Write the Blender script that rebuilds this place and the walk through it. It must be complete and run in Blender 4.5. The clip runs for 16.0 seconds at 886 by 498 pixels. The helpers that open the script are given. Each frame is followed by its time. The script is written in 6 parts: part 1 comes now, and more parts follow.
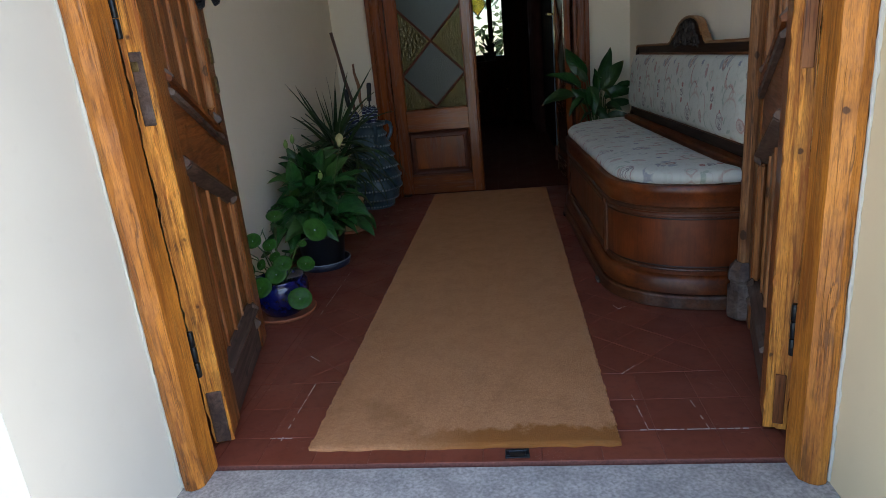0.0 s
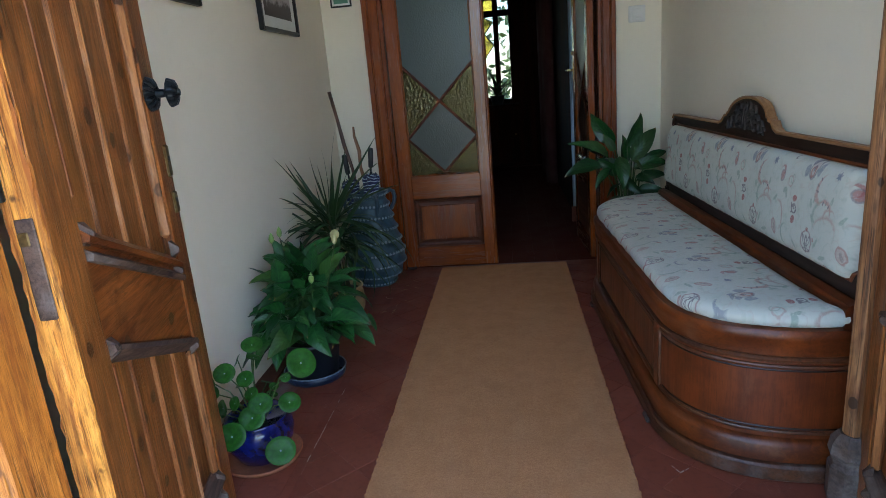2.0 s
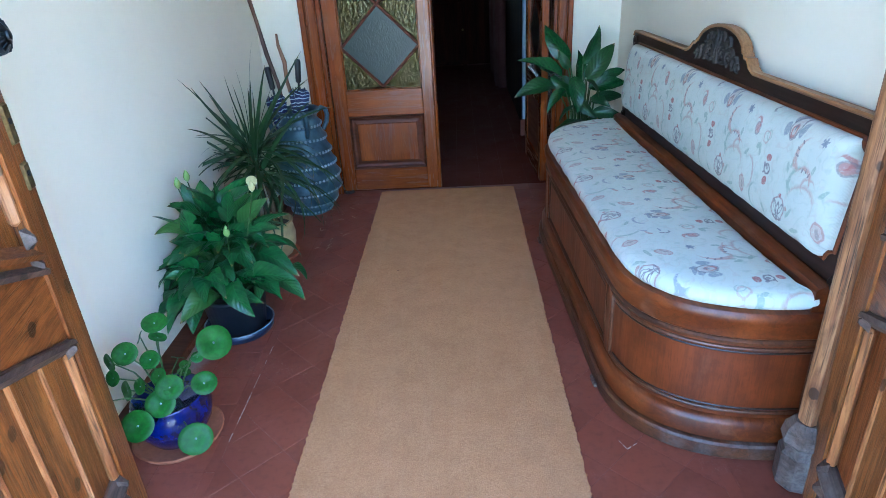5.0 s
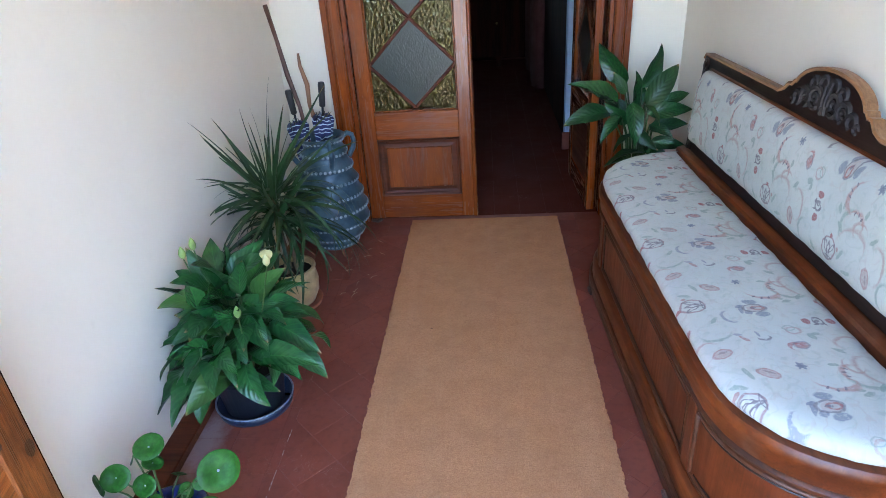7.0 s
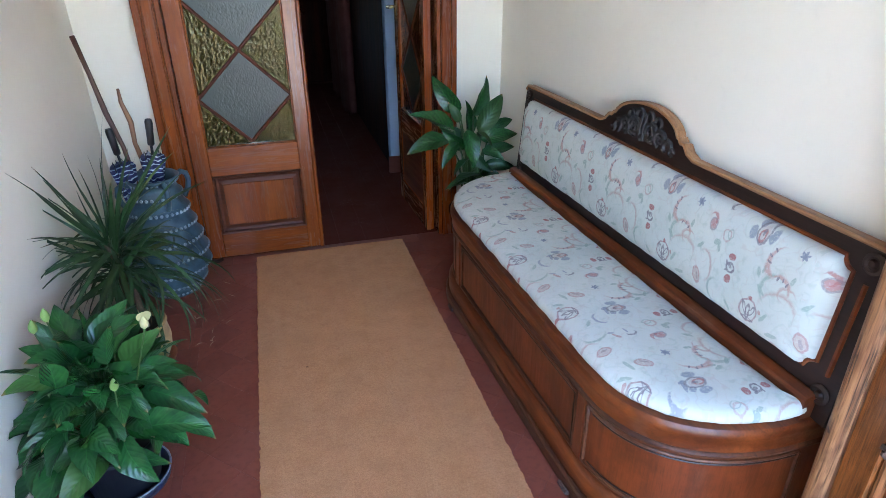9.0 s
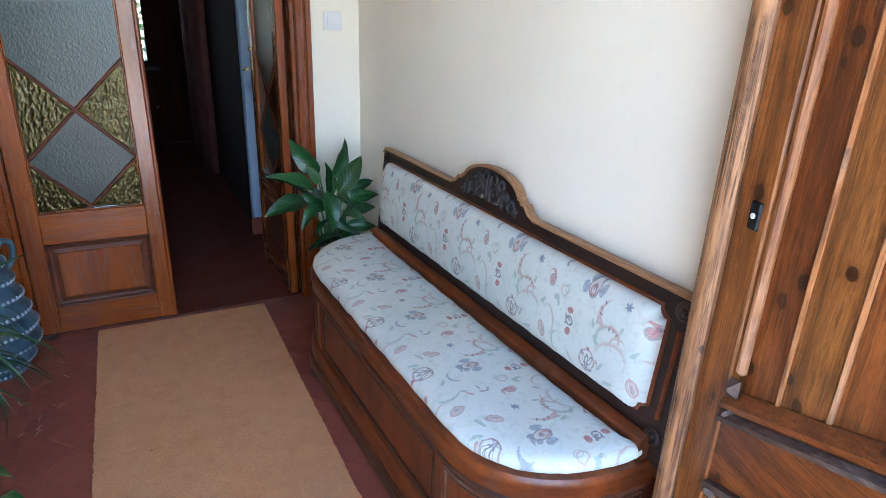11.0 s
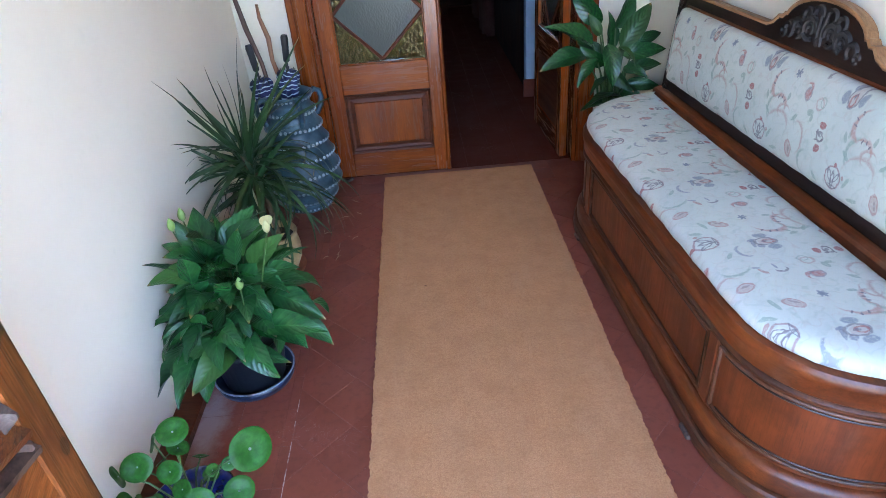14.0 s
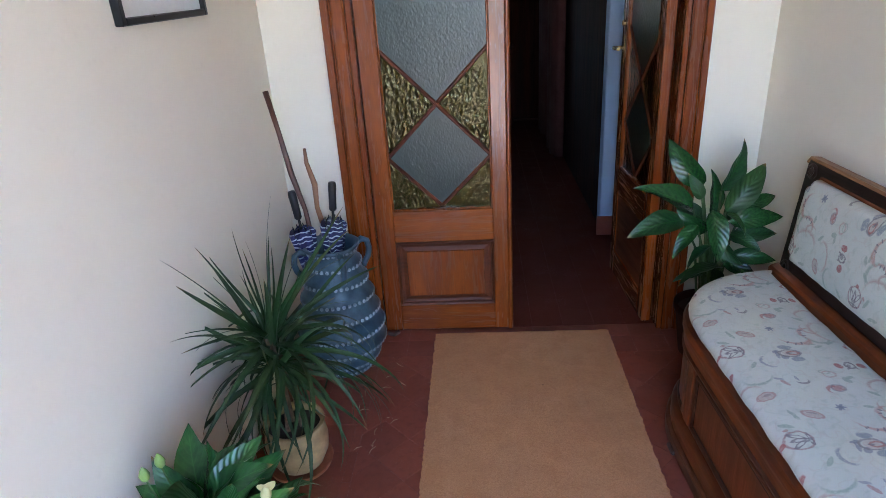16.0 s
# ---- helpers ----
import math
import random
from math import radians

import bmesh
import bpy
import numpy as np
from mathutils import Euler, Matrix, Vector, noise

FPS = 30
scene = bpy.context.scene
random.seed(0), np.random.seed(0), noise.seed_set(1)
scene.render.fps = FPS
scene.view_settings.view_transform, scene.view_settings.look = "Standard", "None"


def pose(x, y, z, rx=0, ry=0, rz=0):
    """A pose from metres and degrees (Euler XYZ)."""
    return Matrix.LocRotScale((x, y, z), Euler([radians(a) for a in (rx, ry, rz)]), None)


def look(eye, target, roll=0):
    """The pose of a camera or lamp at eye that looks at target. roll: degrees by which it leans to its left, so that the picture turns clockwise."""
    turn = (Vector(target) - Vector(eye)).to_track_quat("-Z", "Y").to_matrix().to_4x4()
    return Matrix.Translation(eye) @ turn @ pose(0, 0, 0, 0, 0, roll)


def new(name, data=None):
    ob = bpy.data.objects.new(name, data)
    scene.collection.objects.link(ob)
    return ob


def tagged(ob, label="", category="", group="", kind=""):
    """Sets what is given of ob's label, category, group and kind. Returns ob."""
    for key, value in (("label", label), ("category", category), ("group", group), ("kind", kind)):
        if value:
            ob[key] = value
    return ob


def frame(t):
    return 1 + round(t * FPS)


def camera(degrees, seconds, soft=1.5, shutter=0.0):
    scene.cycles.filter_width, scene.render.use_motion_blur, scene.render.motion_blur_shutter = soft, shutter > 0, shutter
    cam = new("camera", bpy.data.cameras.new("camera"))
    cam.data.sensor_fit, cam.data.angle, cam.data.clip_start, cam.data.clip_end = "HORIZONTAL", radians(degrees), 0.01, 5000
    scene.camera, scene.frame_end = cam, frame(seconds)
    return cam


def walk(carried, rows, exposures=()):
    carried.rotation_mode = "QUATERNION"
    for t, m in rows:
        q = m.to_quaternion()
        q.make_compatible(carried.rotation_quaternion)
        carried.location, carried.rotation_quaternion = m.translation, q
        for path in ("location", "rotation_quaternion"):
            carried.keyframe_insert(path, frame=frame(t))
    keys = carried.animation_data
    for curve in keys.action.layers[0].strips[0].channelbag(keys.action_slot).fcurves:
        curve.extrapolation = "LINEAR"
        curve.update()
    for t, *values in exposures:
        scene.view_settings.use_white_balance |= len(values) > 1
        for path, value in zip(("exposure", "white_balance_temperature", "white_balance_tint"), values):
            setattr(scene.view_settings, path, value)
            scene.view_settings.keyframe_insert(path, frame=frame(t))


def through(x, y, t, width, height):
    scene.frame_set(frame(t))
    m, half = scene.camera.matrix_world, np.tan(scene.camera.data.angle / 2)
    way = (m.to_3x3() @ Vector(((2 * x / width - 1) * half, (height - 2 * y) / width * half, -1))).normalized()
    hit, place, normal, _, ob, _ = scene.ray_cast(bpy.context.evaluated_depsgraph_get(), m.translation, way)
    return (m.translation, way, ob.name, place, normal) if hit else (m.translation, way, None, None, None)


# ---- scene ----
cam = camera(71.9, 16.0, soft=0.7)
PATH = [
    (0, (0.103, 0.069, 0.991), (-0.139, 1.963, 0.397), -5.5),
    (0.5, (0.15, 0.172, 0.981), (-0.099, 2.065, 0.383), -5.3),
    (1, (0.08, 0.365, 0.954), (-0.175, 2.257, 0.359), -5.2),
    (1.5, (-0.011, 0.554, 1.124), (-0.263, 2.457, 0.563), -5.2),
    (2, (0.011, 0.617, 1.219), (-0.226, 2.534, 0.7), -4.9),
    (2.5, (0.073, 0.662, 1.193), (-0.149, 2.583, 0.681), -4.5),
    (3, (0.027, 0.798, 1.172), (-0.168, 2.721, 0.659), -4.1),
    (3.5, (-0.022, 0.923, 1.319), (-0.125, 2.849, 0.791), -3.5),
    (4, (0.012, 0.937, 1.368), (-0.04, 2.842, 0.763), -3.2),
    (4.5, (0.026, 0.927, 1.351), (-0.033, 2.768, 0.571), -3.0),
    (4.7, (0.034, 0.923, 1.345), (-0.031, 2.745, 0.523), -3.1),
    (6.8, (-0.066, 1.344, 1.461), (-0.228, 3.103, 0.522), -4.4),
    (7, (-0.037, 1.375, 1.498), (-0.197, 3.142, 0.575), -4.0),
    (7.5, (-0.073, 1.421, 1.535), (-0.22, 3.191, 0.614), -3.7),
    (8, (-0.251, 1.431, 1.553), (-0.253, 3.218, 0.655), -3.8),
    (8.5, (-0.291, 1.404, 1.563), (-0.091, 3.175, 0.657), -3.1),
    (9, (-0.299, 1.372, 1.577), (0.177, 3.096, 0.683), -0.5),
    (9.5, (-0.282, 1.355, 1.604), (0.32, 3.076, 0.784), 1.0),
    (9.7, (-0.278, 1.357, 1.617), (0.377, 3.079, 0.839), 1.5),
    (11.8, (-0.181, 1.329, 1.541), (0.708, 2.968, 0.817), 1.6),
    (12, (-0.185, 1.325, 1.511), (0.691, 2.939, 0.717), 1.9),
    (12.5, (-0.209, 1.336, 1.47), (0.543, 2.922, 0.511), 2.2),
    (12.6, (-0.214, 1.337, 1.466), (0.481, 2.931, 0.477), 2.0),
    (13, (-0.238, 1.36, 1.441), (0.138, 3.008, 0.372), -0.6),
    (13.5, (-0.253, 1.399, 1.443), (-0.202, 3.075, 0.353), -4.5),
    (14, (-0.241, 1.421, 1.479), (-0.22, 3.117, 0.421), -4.9),
    (14.5, (-0.228, 1.436, 1.531), (-0.3, 3.155, 0.511), -3.6),
    (15, (-0.222, 1.516, 1.552), (-0.316, 3.265, 0.586), -3.7),
    (15.5, (-0.247, 1.741, 1.55), (-0.337, 3.534, 0.668), -3.4),
    (16, (-0.253, 2.023, 1.603), (-0.381, 3.848, 0.796), -3.6),
]
EXPOSURES = [
    (0.0, 2.2, 6900, 14), (1.0, 2.35, 7450, 18), (1.5, 2.8, 6800, 13), (2.0, 3.05, 6150, 9), (2.5, 3.2, 5800, 7), (3.0, 3.6, 5350, 4), (3.5, 4.3, 4900, 0), (4.5, 4.35, 4950, 1),
    (7.0, 4.5, 5800, 16), (9.0, 4.45, 5850, 15), (12.5, 4.5, 5650, 13), (14.5, 4.6, 5800, 17), (16.0, 4.35, 5850, 20),
]
walk(cam, [(t, look(eye, target, roll)) for t, eye, target, roll in PATH], EXPOSURES)

# ---------------------------------------------------------------- light
world = bpy.data.worlds.new("sky")
scene.world = world
world.use_nodes = True
wn = world.node_tree
sky = wn.nodes.new("ShaderNodeTexSky")
sky.sky_type, sky.sun_disc = "NISHITA", False
SUN_EL, SUN_AZ = radians(50), radians(90)
sky.sun_elevation, sky.sun_rotation = SUN_EL, SUN_AZ
wn.links.new(sky.outputs[0], wn.nodes["Background"].inputs[0])
wn.nodes["Background"].inputs[1].default_value = 0.15
sun = new("sun", bpy.data.lights.new("sun", "SUN"))
sun.data.energy, sun.data.angle, sun.data.color = 4.0, radians(0.5), (1.0, 0.93, 0.82)
sun.matrix_world = look((math.cos(SUN_EL) * 20, 0.4, math.sin(SUN_EL) * 20), (0, 0, 0))


# ---------------------------------------------------------------- materials
class Nodes:
    """A small builder for node materials."""

    def __init__(self, name):
        self.mat = bpy.data.materials.new(name)
        self.mat.use_nodes = True
        self.t = self.mat.node_tree
        self.b = self.t.nodes["Principled BSDF"]

    def n(self, kind, operation="", data_type="", feature="", vector_type="", wave_type=""):
        node = self.t.nodes.new("ShaderNode" + kind)
        if operation:
            node.operation = operation
        if data_type:
            node.data_type = data_type
        if feature:
            node.feature = feature
        if vector_type:
            node.vector_type = vector_type
        if wave_type:
            node.wave_type = wave_type
        return node

    def put(self, socket, value):
        if isinstance(value, bpy.types.NodeSocket):
            self.t.links.new(value, socket)
        elif value is not None:
            socket.default_value = value

    def math(self, op, a, b=None, c=None):
        m = self.n("Math", operation=op)
        for s, v in zip(m.inputs, (a, b, c)):
            self.put(s, v)
        return m.outputs[0]

    def mix(self, f, a, b):
        m = self.n("Mix", data_type="RGBA")
        self.put(m.inputs[0], f)
        self.put(m.inputs[6], a if isinstance(a, bpy.types.NodeSocket) else (*a, 1))
        self.put(m.inputs[7], b if isinstance(b, bpy.types.NodeSocket) else (*b, 1))
        return m.outputs[2]

    def ramp(self, v, lo, hi, a=0.0, b=1.0):
        m = self.n("MapRange")
        for s, x in zip(m.inputs, (v, lo, hi, a, b)):
            self.put(s, x)
        return m.outputs[0]

    def coords(self, scale=(1, 1, 1), source="Object", shift=None):
        c = self.n("TexCoord").outputs[source]
        if shift is not None:
            v = self.n("VectorMath", operation="ADD")
            self.put(v.inputs[0], c)
            self.put(v.inputs[1], shift)
            c = v.outputs[0]
        m = self.n("Mapping")
        m.inputs["Scale"].default_value = scale
        self.put(m.inputs[0], c)
        return m.outputs[0]

    def random(self):
        return self.n("ObjectInfo").outputs["Random"]

    def noise(self, v, scale, detail=4.0, rough=0.55, distort=0.0):
        m = self.n("TexNoise")
        self.put(m.inputs["Vector"], v)
        m.inputs["Scale"].default_value, m.inputs["Detail"].default_value = scale, detail
        m.inputs["Roughness"].default_value, m.inputs["Distortion"].default_value = rough, distort
        return m.outputs[0]

    def bump(self, h, strength, distance=0.002):
        m = self.n("Bump")
        m.inputs["Strength"].default_value, m.inputs["Distance"].default_value = strength, distance
        self.put(m.inputs["Height"], h)
        self.put(self.b.inputs["Normal"], m.outputs[0])

    def done(self, colour, rough=0.6, metal=0.0, spec=0.5, coat=0.0):
        self.put(self.b.inputs["Base Color"], colour if isinstance(colour, bpy.types.NodeSocket) else (*colour, 1))
        self.put(self.b.inputs["Roughness"], rough)
        self.put(self.b.inputs["Metallic"], metal)
        self.b.inputs["Specular IOR Level"].default_value = spec
        self.b.inputs["Coat Weight"].default_value = coat
        self.b.inputs["Coat Roughness"].default_value = 0.15
        return self.mat


def wood(name, light, dark, axis="z", rough=0.45, worn=None, worn_amount=0.5, coat=0.0, fine=1.0, bump=0.25, knots=True, spec=0.5, cracks=0.0, blotch=0.0, vary=None):
    """Timber with long grain along one axis, knots, pores and, where it is old, worn patches."""
    m = Nodes(name)
    long = {"x": (0.07, 1, 1), "y": (1, 0.07, 1), "z": (1, 1, 0.07)}[axis]
    shift = m.n("CombineXYZ")
    for k in range(3):
        m.put(shift.inputs[k], m.math("MULTIPLY", m.random(), (7.3, 3.1, 11.7)[k]))
    v = m.coords(long, shift=shift.outputs[0])
    broad = m.noise(v, 9 * fine, 3, 0.5, 0.6)
    rings = m.noise(v, 42 * fine, 5, 0.6, 1.2)
    pores = m.noise(v, 260 * fine, 2, 0.6)
    g = m.ramp(m.math("ADD", m.math("MULTIPLY", broad, 0.55), m.math("MULTIPLY", rings, 0.45)), 0.40, 0.60)
    col = m.mix(g, dark, light)
    if vary:
        col = m.mix(m.math("MULTIPLY", m.random(), 0.85), col, m.mix(g, tuple(c * 0.42 for c in vary), vary))
    col = m.mix(m.ramp(pores, 0.32, 0.50, 0.42 if knots else 0.25, 0.0), col, tuple(c * 0.35 for c in dark))
    streak = m.noise(v, 75 * fine, 3, 0.6, 0.8)
    col = m.mix(m.ramp(streak, 0.55, 0.65, 0.0, 0.5 if knots else 0.10), col, tuple(c * 0.45 for c in dark))
    if knots:
        kv = m.coords({"x": (6.5, 8, 8), "y": (8, 6.5, 8), "z": (8, 8, 6.5)}[axis], shift=shift.outputs[0])
        vor = m.n("TexVoronoi")
        m.put(vor.inputs["Vector"], kv)
        vor.inputs["Scale"].default_value = 1.35
        few = -0.09 if knots == "few" else 0.0
        knot = m.math("ADD", vor.outputs["Distance"], m.math("MULTIPLY", m.noise(kv, 6, 2), 0.12))
        col = m.mix(m.ramp(knot, few + 0.27, few + 0.38, 0.3, 0.0), col, tuple(c * 0.6 for c in dark))
        col = m.mix(m.ramp(knot, few + 0.205, few + 0.235, 0.9, 0.0), col, tuple(c * 0.2 for c in dark))
    if blotch:
        spots = m.noise(m.coords(shift=shift.outputs[0]), 7, 5, 0.65)
        col = m.mix(m.ramp(spots, 0.45, 0.68, 0.0, blotch), col, tuple(c * 0.55 for c in dark))
        col = m.mix(m.ramp(spots, 0.42, 0.28, 0.0, blotch * 0.6), col, tuple(min(1, c * 1.35) for c in light))
    r = m.ramp(rings, 0.3, 0.7, rough + 0.08, rough - 0.05)
    split = 0.0
    if cracks:
        cv = m.coords({"x": (0.025, 1, 1), "y": (1, 0.025, 1), "z": (1, 1, 0.025)}[axis], shift=shift.outputs[0])
        line = m.ramp(m.math("ABSOLUTE", m.math("SUBTRACT", m.noise(cv, 38, 3, 0.6, 0.5), 0.5)), 0.006, 0.03, 1.0, 0.0)
        gate = m.ramp(m.noise(m.coords((1, 1, 1), shift=shift.outputs[0]), 6, 4, 0.65), 0.42, 0.58)
        split = m.math("MULTIPLY", m.math("MULTIPLY", line, gate), cracks)
        col = m.mix(split, col, tuple(c * 0.22 for c in dark))
    if worn:
        patch = m.ramp(m.noise(m.coords((1, 1, 0.45) if axis == "z" else (1, 1, 1), shift=shift.outputs[0]), 5.5, 6, 0.65), 0.62 - 0.2 * worn_amount, 0.72 - 0.1 * worn_amount)
        patch = m.math("MULTIPLY", patch, m.ramp(rings, 0.35, 0.6, 0.25, 0.9))
        col = m.mix(patch, col, worn)
        r = m.math("ADD", r, m.math("MULTIPLY", patch, 0.25))
    height = m.math("ADD", m.math("MULTIPLY", rings, 0.7), m.math("MULTIPLY", pores, 0.5))
    m.bump(m.math("SUBTRACT", height, split), bump, 0.0015)
    return m.done(col, r, spec=spec, coat=coat)


def plaster(name, colour, spread=0.06):
    m = Nodes(name)
    v = m.coords()
    big = m.noise(v, 1.3, 4, 0.6)
    fine = m.noise(v, 70, 4, 0.6)
    trowel = m.noise(v, 9, 4, 0.5)
    col = m.mix(m.ramp(big, 0.3, 0.7), tuple(c * (1 - spread) for c in colour), colour)
    col = m.mix(m.ramp(m.noise(v, 24, 3), 0.62, 0.75, 0, 0.12), col, tuple(c * 0.75 for c in colour))
    m.bump(m.math("ADD", m.math("MULTIPLY", fine, 0.4), trowel), 0.22, 0.004)
    return m.done(col, 0.75, spec=0.3)


def plain(name, colour, rough=0.5, metal=0.0, grain=60.0, spread=0.18, bump=0.12, spec=0.5, coat=0.0):
    """One colour with mottling at two scales."""
    m = Nodes(name)
    v = m.coords()
    a, b = m.noise(v, grain, 4), m.noise(v, grain * 0.12, 4)
    col = m.mix(m.ramp(a, 0.3, 0.7), tuple(c * (1 - spread) for c in colour), tuple(min(1, c * (1 + spread)) for c in colour))
    col = m.mix(m.ramp(b, 0.35, 0.7, 0, 0.4), col, tuple(c * (1 - 2 * spread) for c in colour))
    m.bump(a, bump, 0.001)
    return m.done(col, m.ramp(b, 0.3, 0.7, rough * 0.85, min(1, rough * 1.2)), metal, spec=spec, coat=coat)


def leaf_material(name, light, dark, rough=0.35):
    m = Nodes(name)
    uv = m.n("SeparateXYZ")
    m.put(uv.inputs[0], m.coords(source="UV"))
    side = m.math("ABSOLUTE", uv.outputs[0])
    veins = m.math("SINE", m.math("ADD", m.math("MULTIPLY", uv.outputs[1], 55), m.math("MULTIPLY", side, -14)))
    rnd = m.random()
    col = m.mix(m.ramp(m.noise(m.coords(shift=None), 22, 4), 0.3, 0.7), dark, light)
    col = m.mix(m.math("MULTIPLY", rnd, 0.55), col, tuple(c * 0.5 for c in dark))
    col = m.mix(m.ramp(veins, 0.5, 1.0, 0, 0.12), col, tuple(min(1, c * 1.7) for c in light))
    col = m.mix(m.ramp(side, 0.0, 0.06, 0.3, 0.0), col, tuple(min(1, c * 2.0) for c in light))
    col = m.mix(m.ramp(rnd, 0.84, 0.96, 0.0, 0.4), col, tuple(min(1, c * k) for c, k in zip(light, (2.6, 1.35, 1.0))))
    tip = m.math("MULTIPLY", m.ramp(uv.outputs[1], 0.91, 0.98), m.ramp(rnd, 0.35, 0.5))
    col = m.mix(tip, col, (0.25, 0.15, 0.05))
    m.bump(veins, 0.25, 0.0015)
    m.b.inputs["Subsurface Weight"].default_value = 0.0
    return m.done(col, m.ramp(rnd, 0, 1, rough - 0.06, rough + 0.12), spec=0.35)


M = {}
M["wall"] = plaster("cream_plaster", (0.84, 0.785, 0.655))
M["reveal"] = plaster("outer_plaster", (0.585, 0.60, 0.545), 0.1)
# outer plaster again, with the warm light on the right-hand reveal painted in
M["reveal_warm_lit"] = plaster("warm_lit_outer_plaster", (0.68, 0.585, 0.39), 0.1)
# white wall corner in the hall; its bluish light is put into the colour
M["blue_lit_wall"] = plaster("blue_lit_plaster", (0.42, 0.56, 0.76))
M["ceiling"] = plaster("ceiling_plaster", (0.82, 0.80, 0.75))
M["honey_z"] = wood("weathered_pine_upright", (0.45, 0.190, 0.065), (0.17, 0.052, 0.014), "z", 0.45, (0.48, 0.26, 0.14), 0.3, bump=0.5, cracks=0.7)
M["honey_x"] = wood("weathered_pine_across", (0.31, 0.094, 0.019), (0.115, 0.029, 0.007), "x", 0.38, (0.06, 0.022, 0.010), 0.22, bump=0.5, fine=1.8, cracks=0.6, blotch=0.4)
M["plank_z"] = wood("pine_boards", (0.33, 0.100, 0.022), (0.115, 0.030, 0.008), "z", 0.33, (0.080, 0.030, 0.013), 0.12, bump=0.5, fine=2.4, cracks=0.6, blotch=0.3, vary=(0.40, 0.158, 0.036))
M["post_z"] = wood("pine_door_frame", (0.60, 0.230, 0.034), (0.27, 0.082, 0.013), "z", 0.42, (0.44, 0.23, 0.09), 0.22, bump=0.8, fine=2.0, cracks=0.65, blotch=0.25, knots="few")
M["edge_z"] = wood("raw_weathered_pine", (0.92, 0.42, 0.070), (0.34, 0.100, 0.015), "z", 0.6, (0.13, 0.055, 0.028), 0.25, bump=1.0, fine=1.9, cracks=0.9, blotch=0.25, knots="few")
M["strip_z"] = wood("grey_weathered_strip", (0.42, 0.205, 0.085), (0.13, 0.045, 0.016), "z", 0.55, (0.10, 0.045, 0.022), 0.3, bump=0.9, cracks=0.8)
M["grey_wood"] = wood("greyed_worn_wood", (0.115, 0.07, 0.05), (0.04, 0.024, 0.02), "x", 0.6, (0.19, 0.165, 0.15), 0.45, bump=0.5)
M["red_z"] = wood("varnished_wood_upright", (0.285, 0.070, 0.010), (0.150, 0.030, 0.005), "z", 0.24, coat=0.25, bump=0.06, knots=False, blotch=0.12)
M["red_x"] = wood("varnished_wood_across", (0.295, 0.073, 0.010), (0.150, 0.030, 0.005), "x", 0.24, coat=0.25, bump=0.06, knots=False, blotch=0.15)
M["red_dark"] = wood("dark_varnished_moulding", (0.120, 0.028, 0.007), (0.055, 0.012, 0.004), "x", 0.5, bump=0.08, knots=False, spec=0.3)
M["bench_y"] = wood("bench_walnut_along", (0.205, 0.048, 0.0095), (0.095, 0.020, 0.005), "y", 0.34, (0.17, 0.070, 0.034), 0.15, bump=0.12, knots=False, spec=0.45, blotch=0.55, cracks=0.3)
M["bench_z"] = wood("bench_walnut_panel", (0.182, 0.038, 0.0080), (0.112, 0.0225, 0.0054), "z", 0.36, (0.19, 0.064, 0.026), 0.25, bump=0.12, fine=1.4, knots=False, spec=0.5, blotch=0.8, cracks=0.15)
M["bench_base"] = wood("bench_worn_plinth", (0.13, 0.042, 0.014), (0.05, 0.017, 0.008), "y", 0.42, (0.13, 0.10, 0.085), 0.28, bump=0.2, knots=False, cracks=0.4)
M["ebony"] = wood("dark_stained_wood", (0.026, 0.010, 0.006), (0.010, 0.0045, 0.003), "y", 0.42, bump=0.12, knots=False)
M["pale_edge"] = wood("pale_wood_edge", (0.38, 0.20, 0.085), (0.22, 0.10, 0.04), "y", 0.45, bump=0.15, knots=False)
M["cane_wood"] = wood("brown_stick", (0.14, 0.06, 0.035), (0.06, 0.022, 0.014), "z", 0.4, knots=False)
M["cane_pale"] = wood("pale_stick", (0.30, 0.14, 0.065), (0.17, 0.07, 0.03), "z", 0.5, knots=False)
M["wood_and_hall_shade"] = wood("dark_wood_and_hall_shade", (0.040, 0.010, 0.005), (0.016, 0.005, 0.003), "z", 0.85, knots=False, spec=0.12)
M["iron"] = plain("dark_iron", (0.028, 0.036, 0.042), 0.38, 0.75, 90, 0.4)
M["brass"] = plain("dull_brass", (0.23, 0.17, 0.075), 0.45, 0.85, 90, 0.35)
M["brass_bright"] = plain("brass", (0.55, 0.40, 0.18), 0.25, 1.0, 90, 0.1)
M["carved"] = plain("dusty_dark_carving", (0.040, 0.035, 0.032), 0.62, 0, 90, 0.4, spec=0.3)
M["black"] = plain("black_frame_paint", (0.012, 0.014, 0.016), 0.3)
M["white_plastic"] = plain("white_plastic", (0.72, 0.72, 0.70), 0.35, spread=0.03)
M["paper"] = plain("mat_board", (0.76, 0.78, 0.76), 0.8, spread=0.03)
M["mortar"] = plain("red_joint", (0.185, 0.066, 0.050), 0.85, spread=0.3, grain=140)
M["stone"] = plain("grey_stone", (0.38, 0.375, 0.36), 0.85, 0, 120, 0.32, 0.5, spec=0.2)
M["soil"] = plain("potting_soil", (0.03, 0.02, 0.014), 0.95, 0, 90, 0.4, 0.9)
M["terracotta"] = plain("terracotta", (0.36, 0.125, 0.06), 0.65, 0, 60, 0.2)
M["cobalt"] = plain("cobalt_glaze", (0.006, 0.012, 0.105), 0.12, 0, 45, 0.6, 0.1, coat=0.4)
M["navy"] = plain("navy_glaze", (0.016, 0.028, 0.06), 0.3, 0, 40, 0.4)
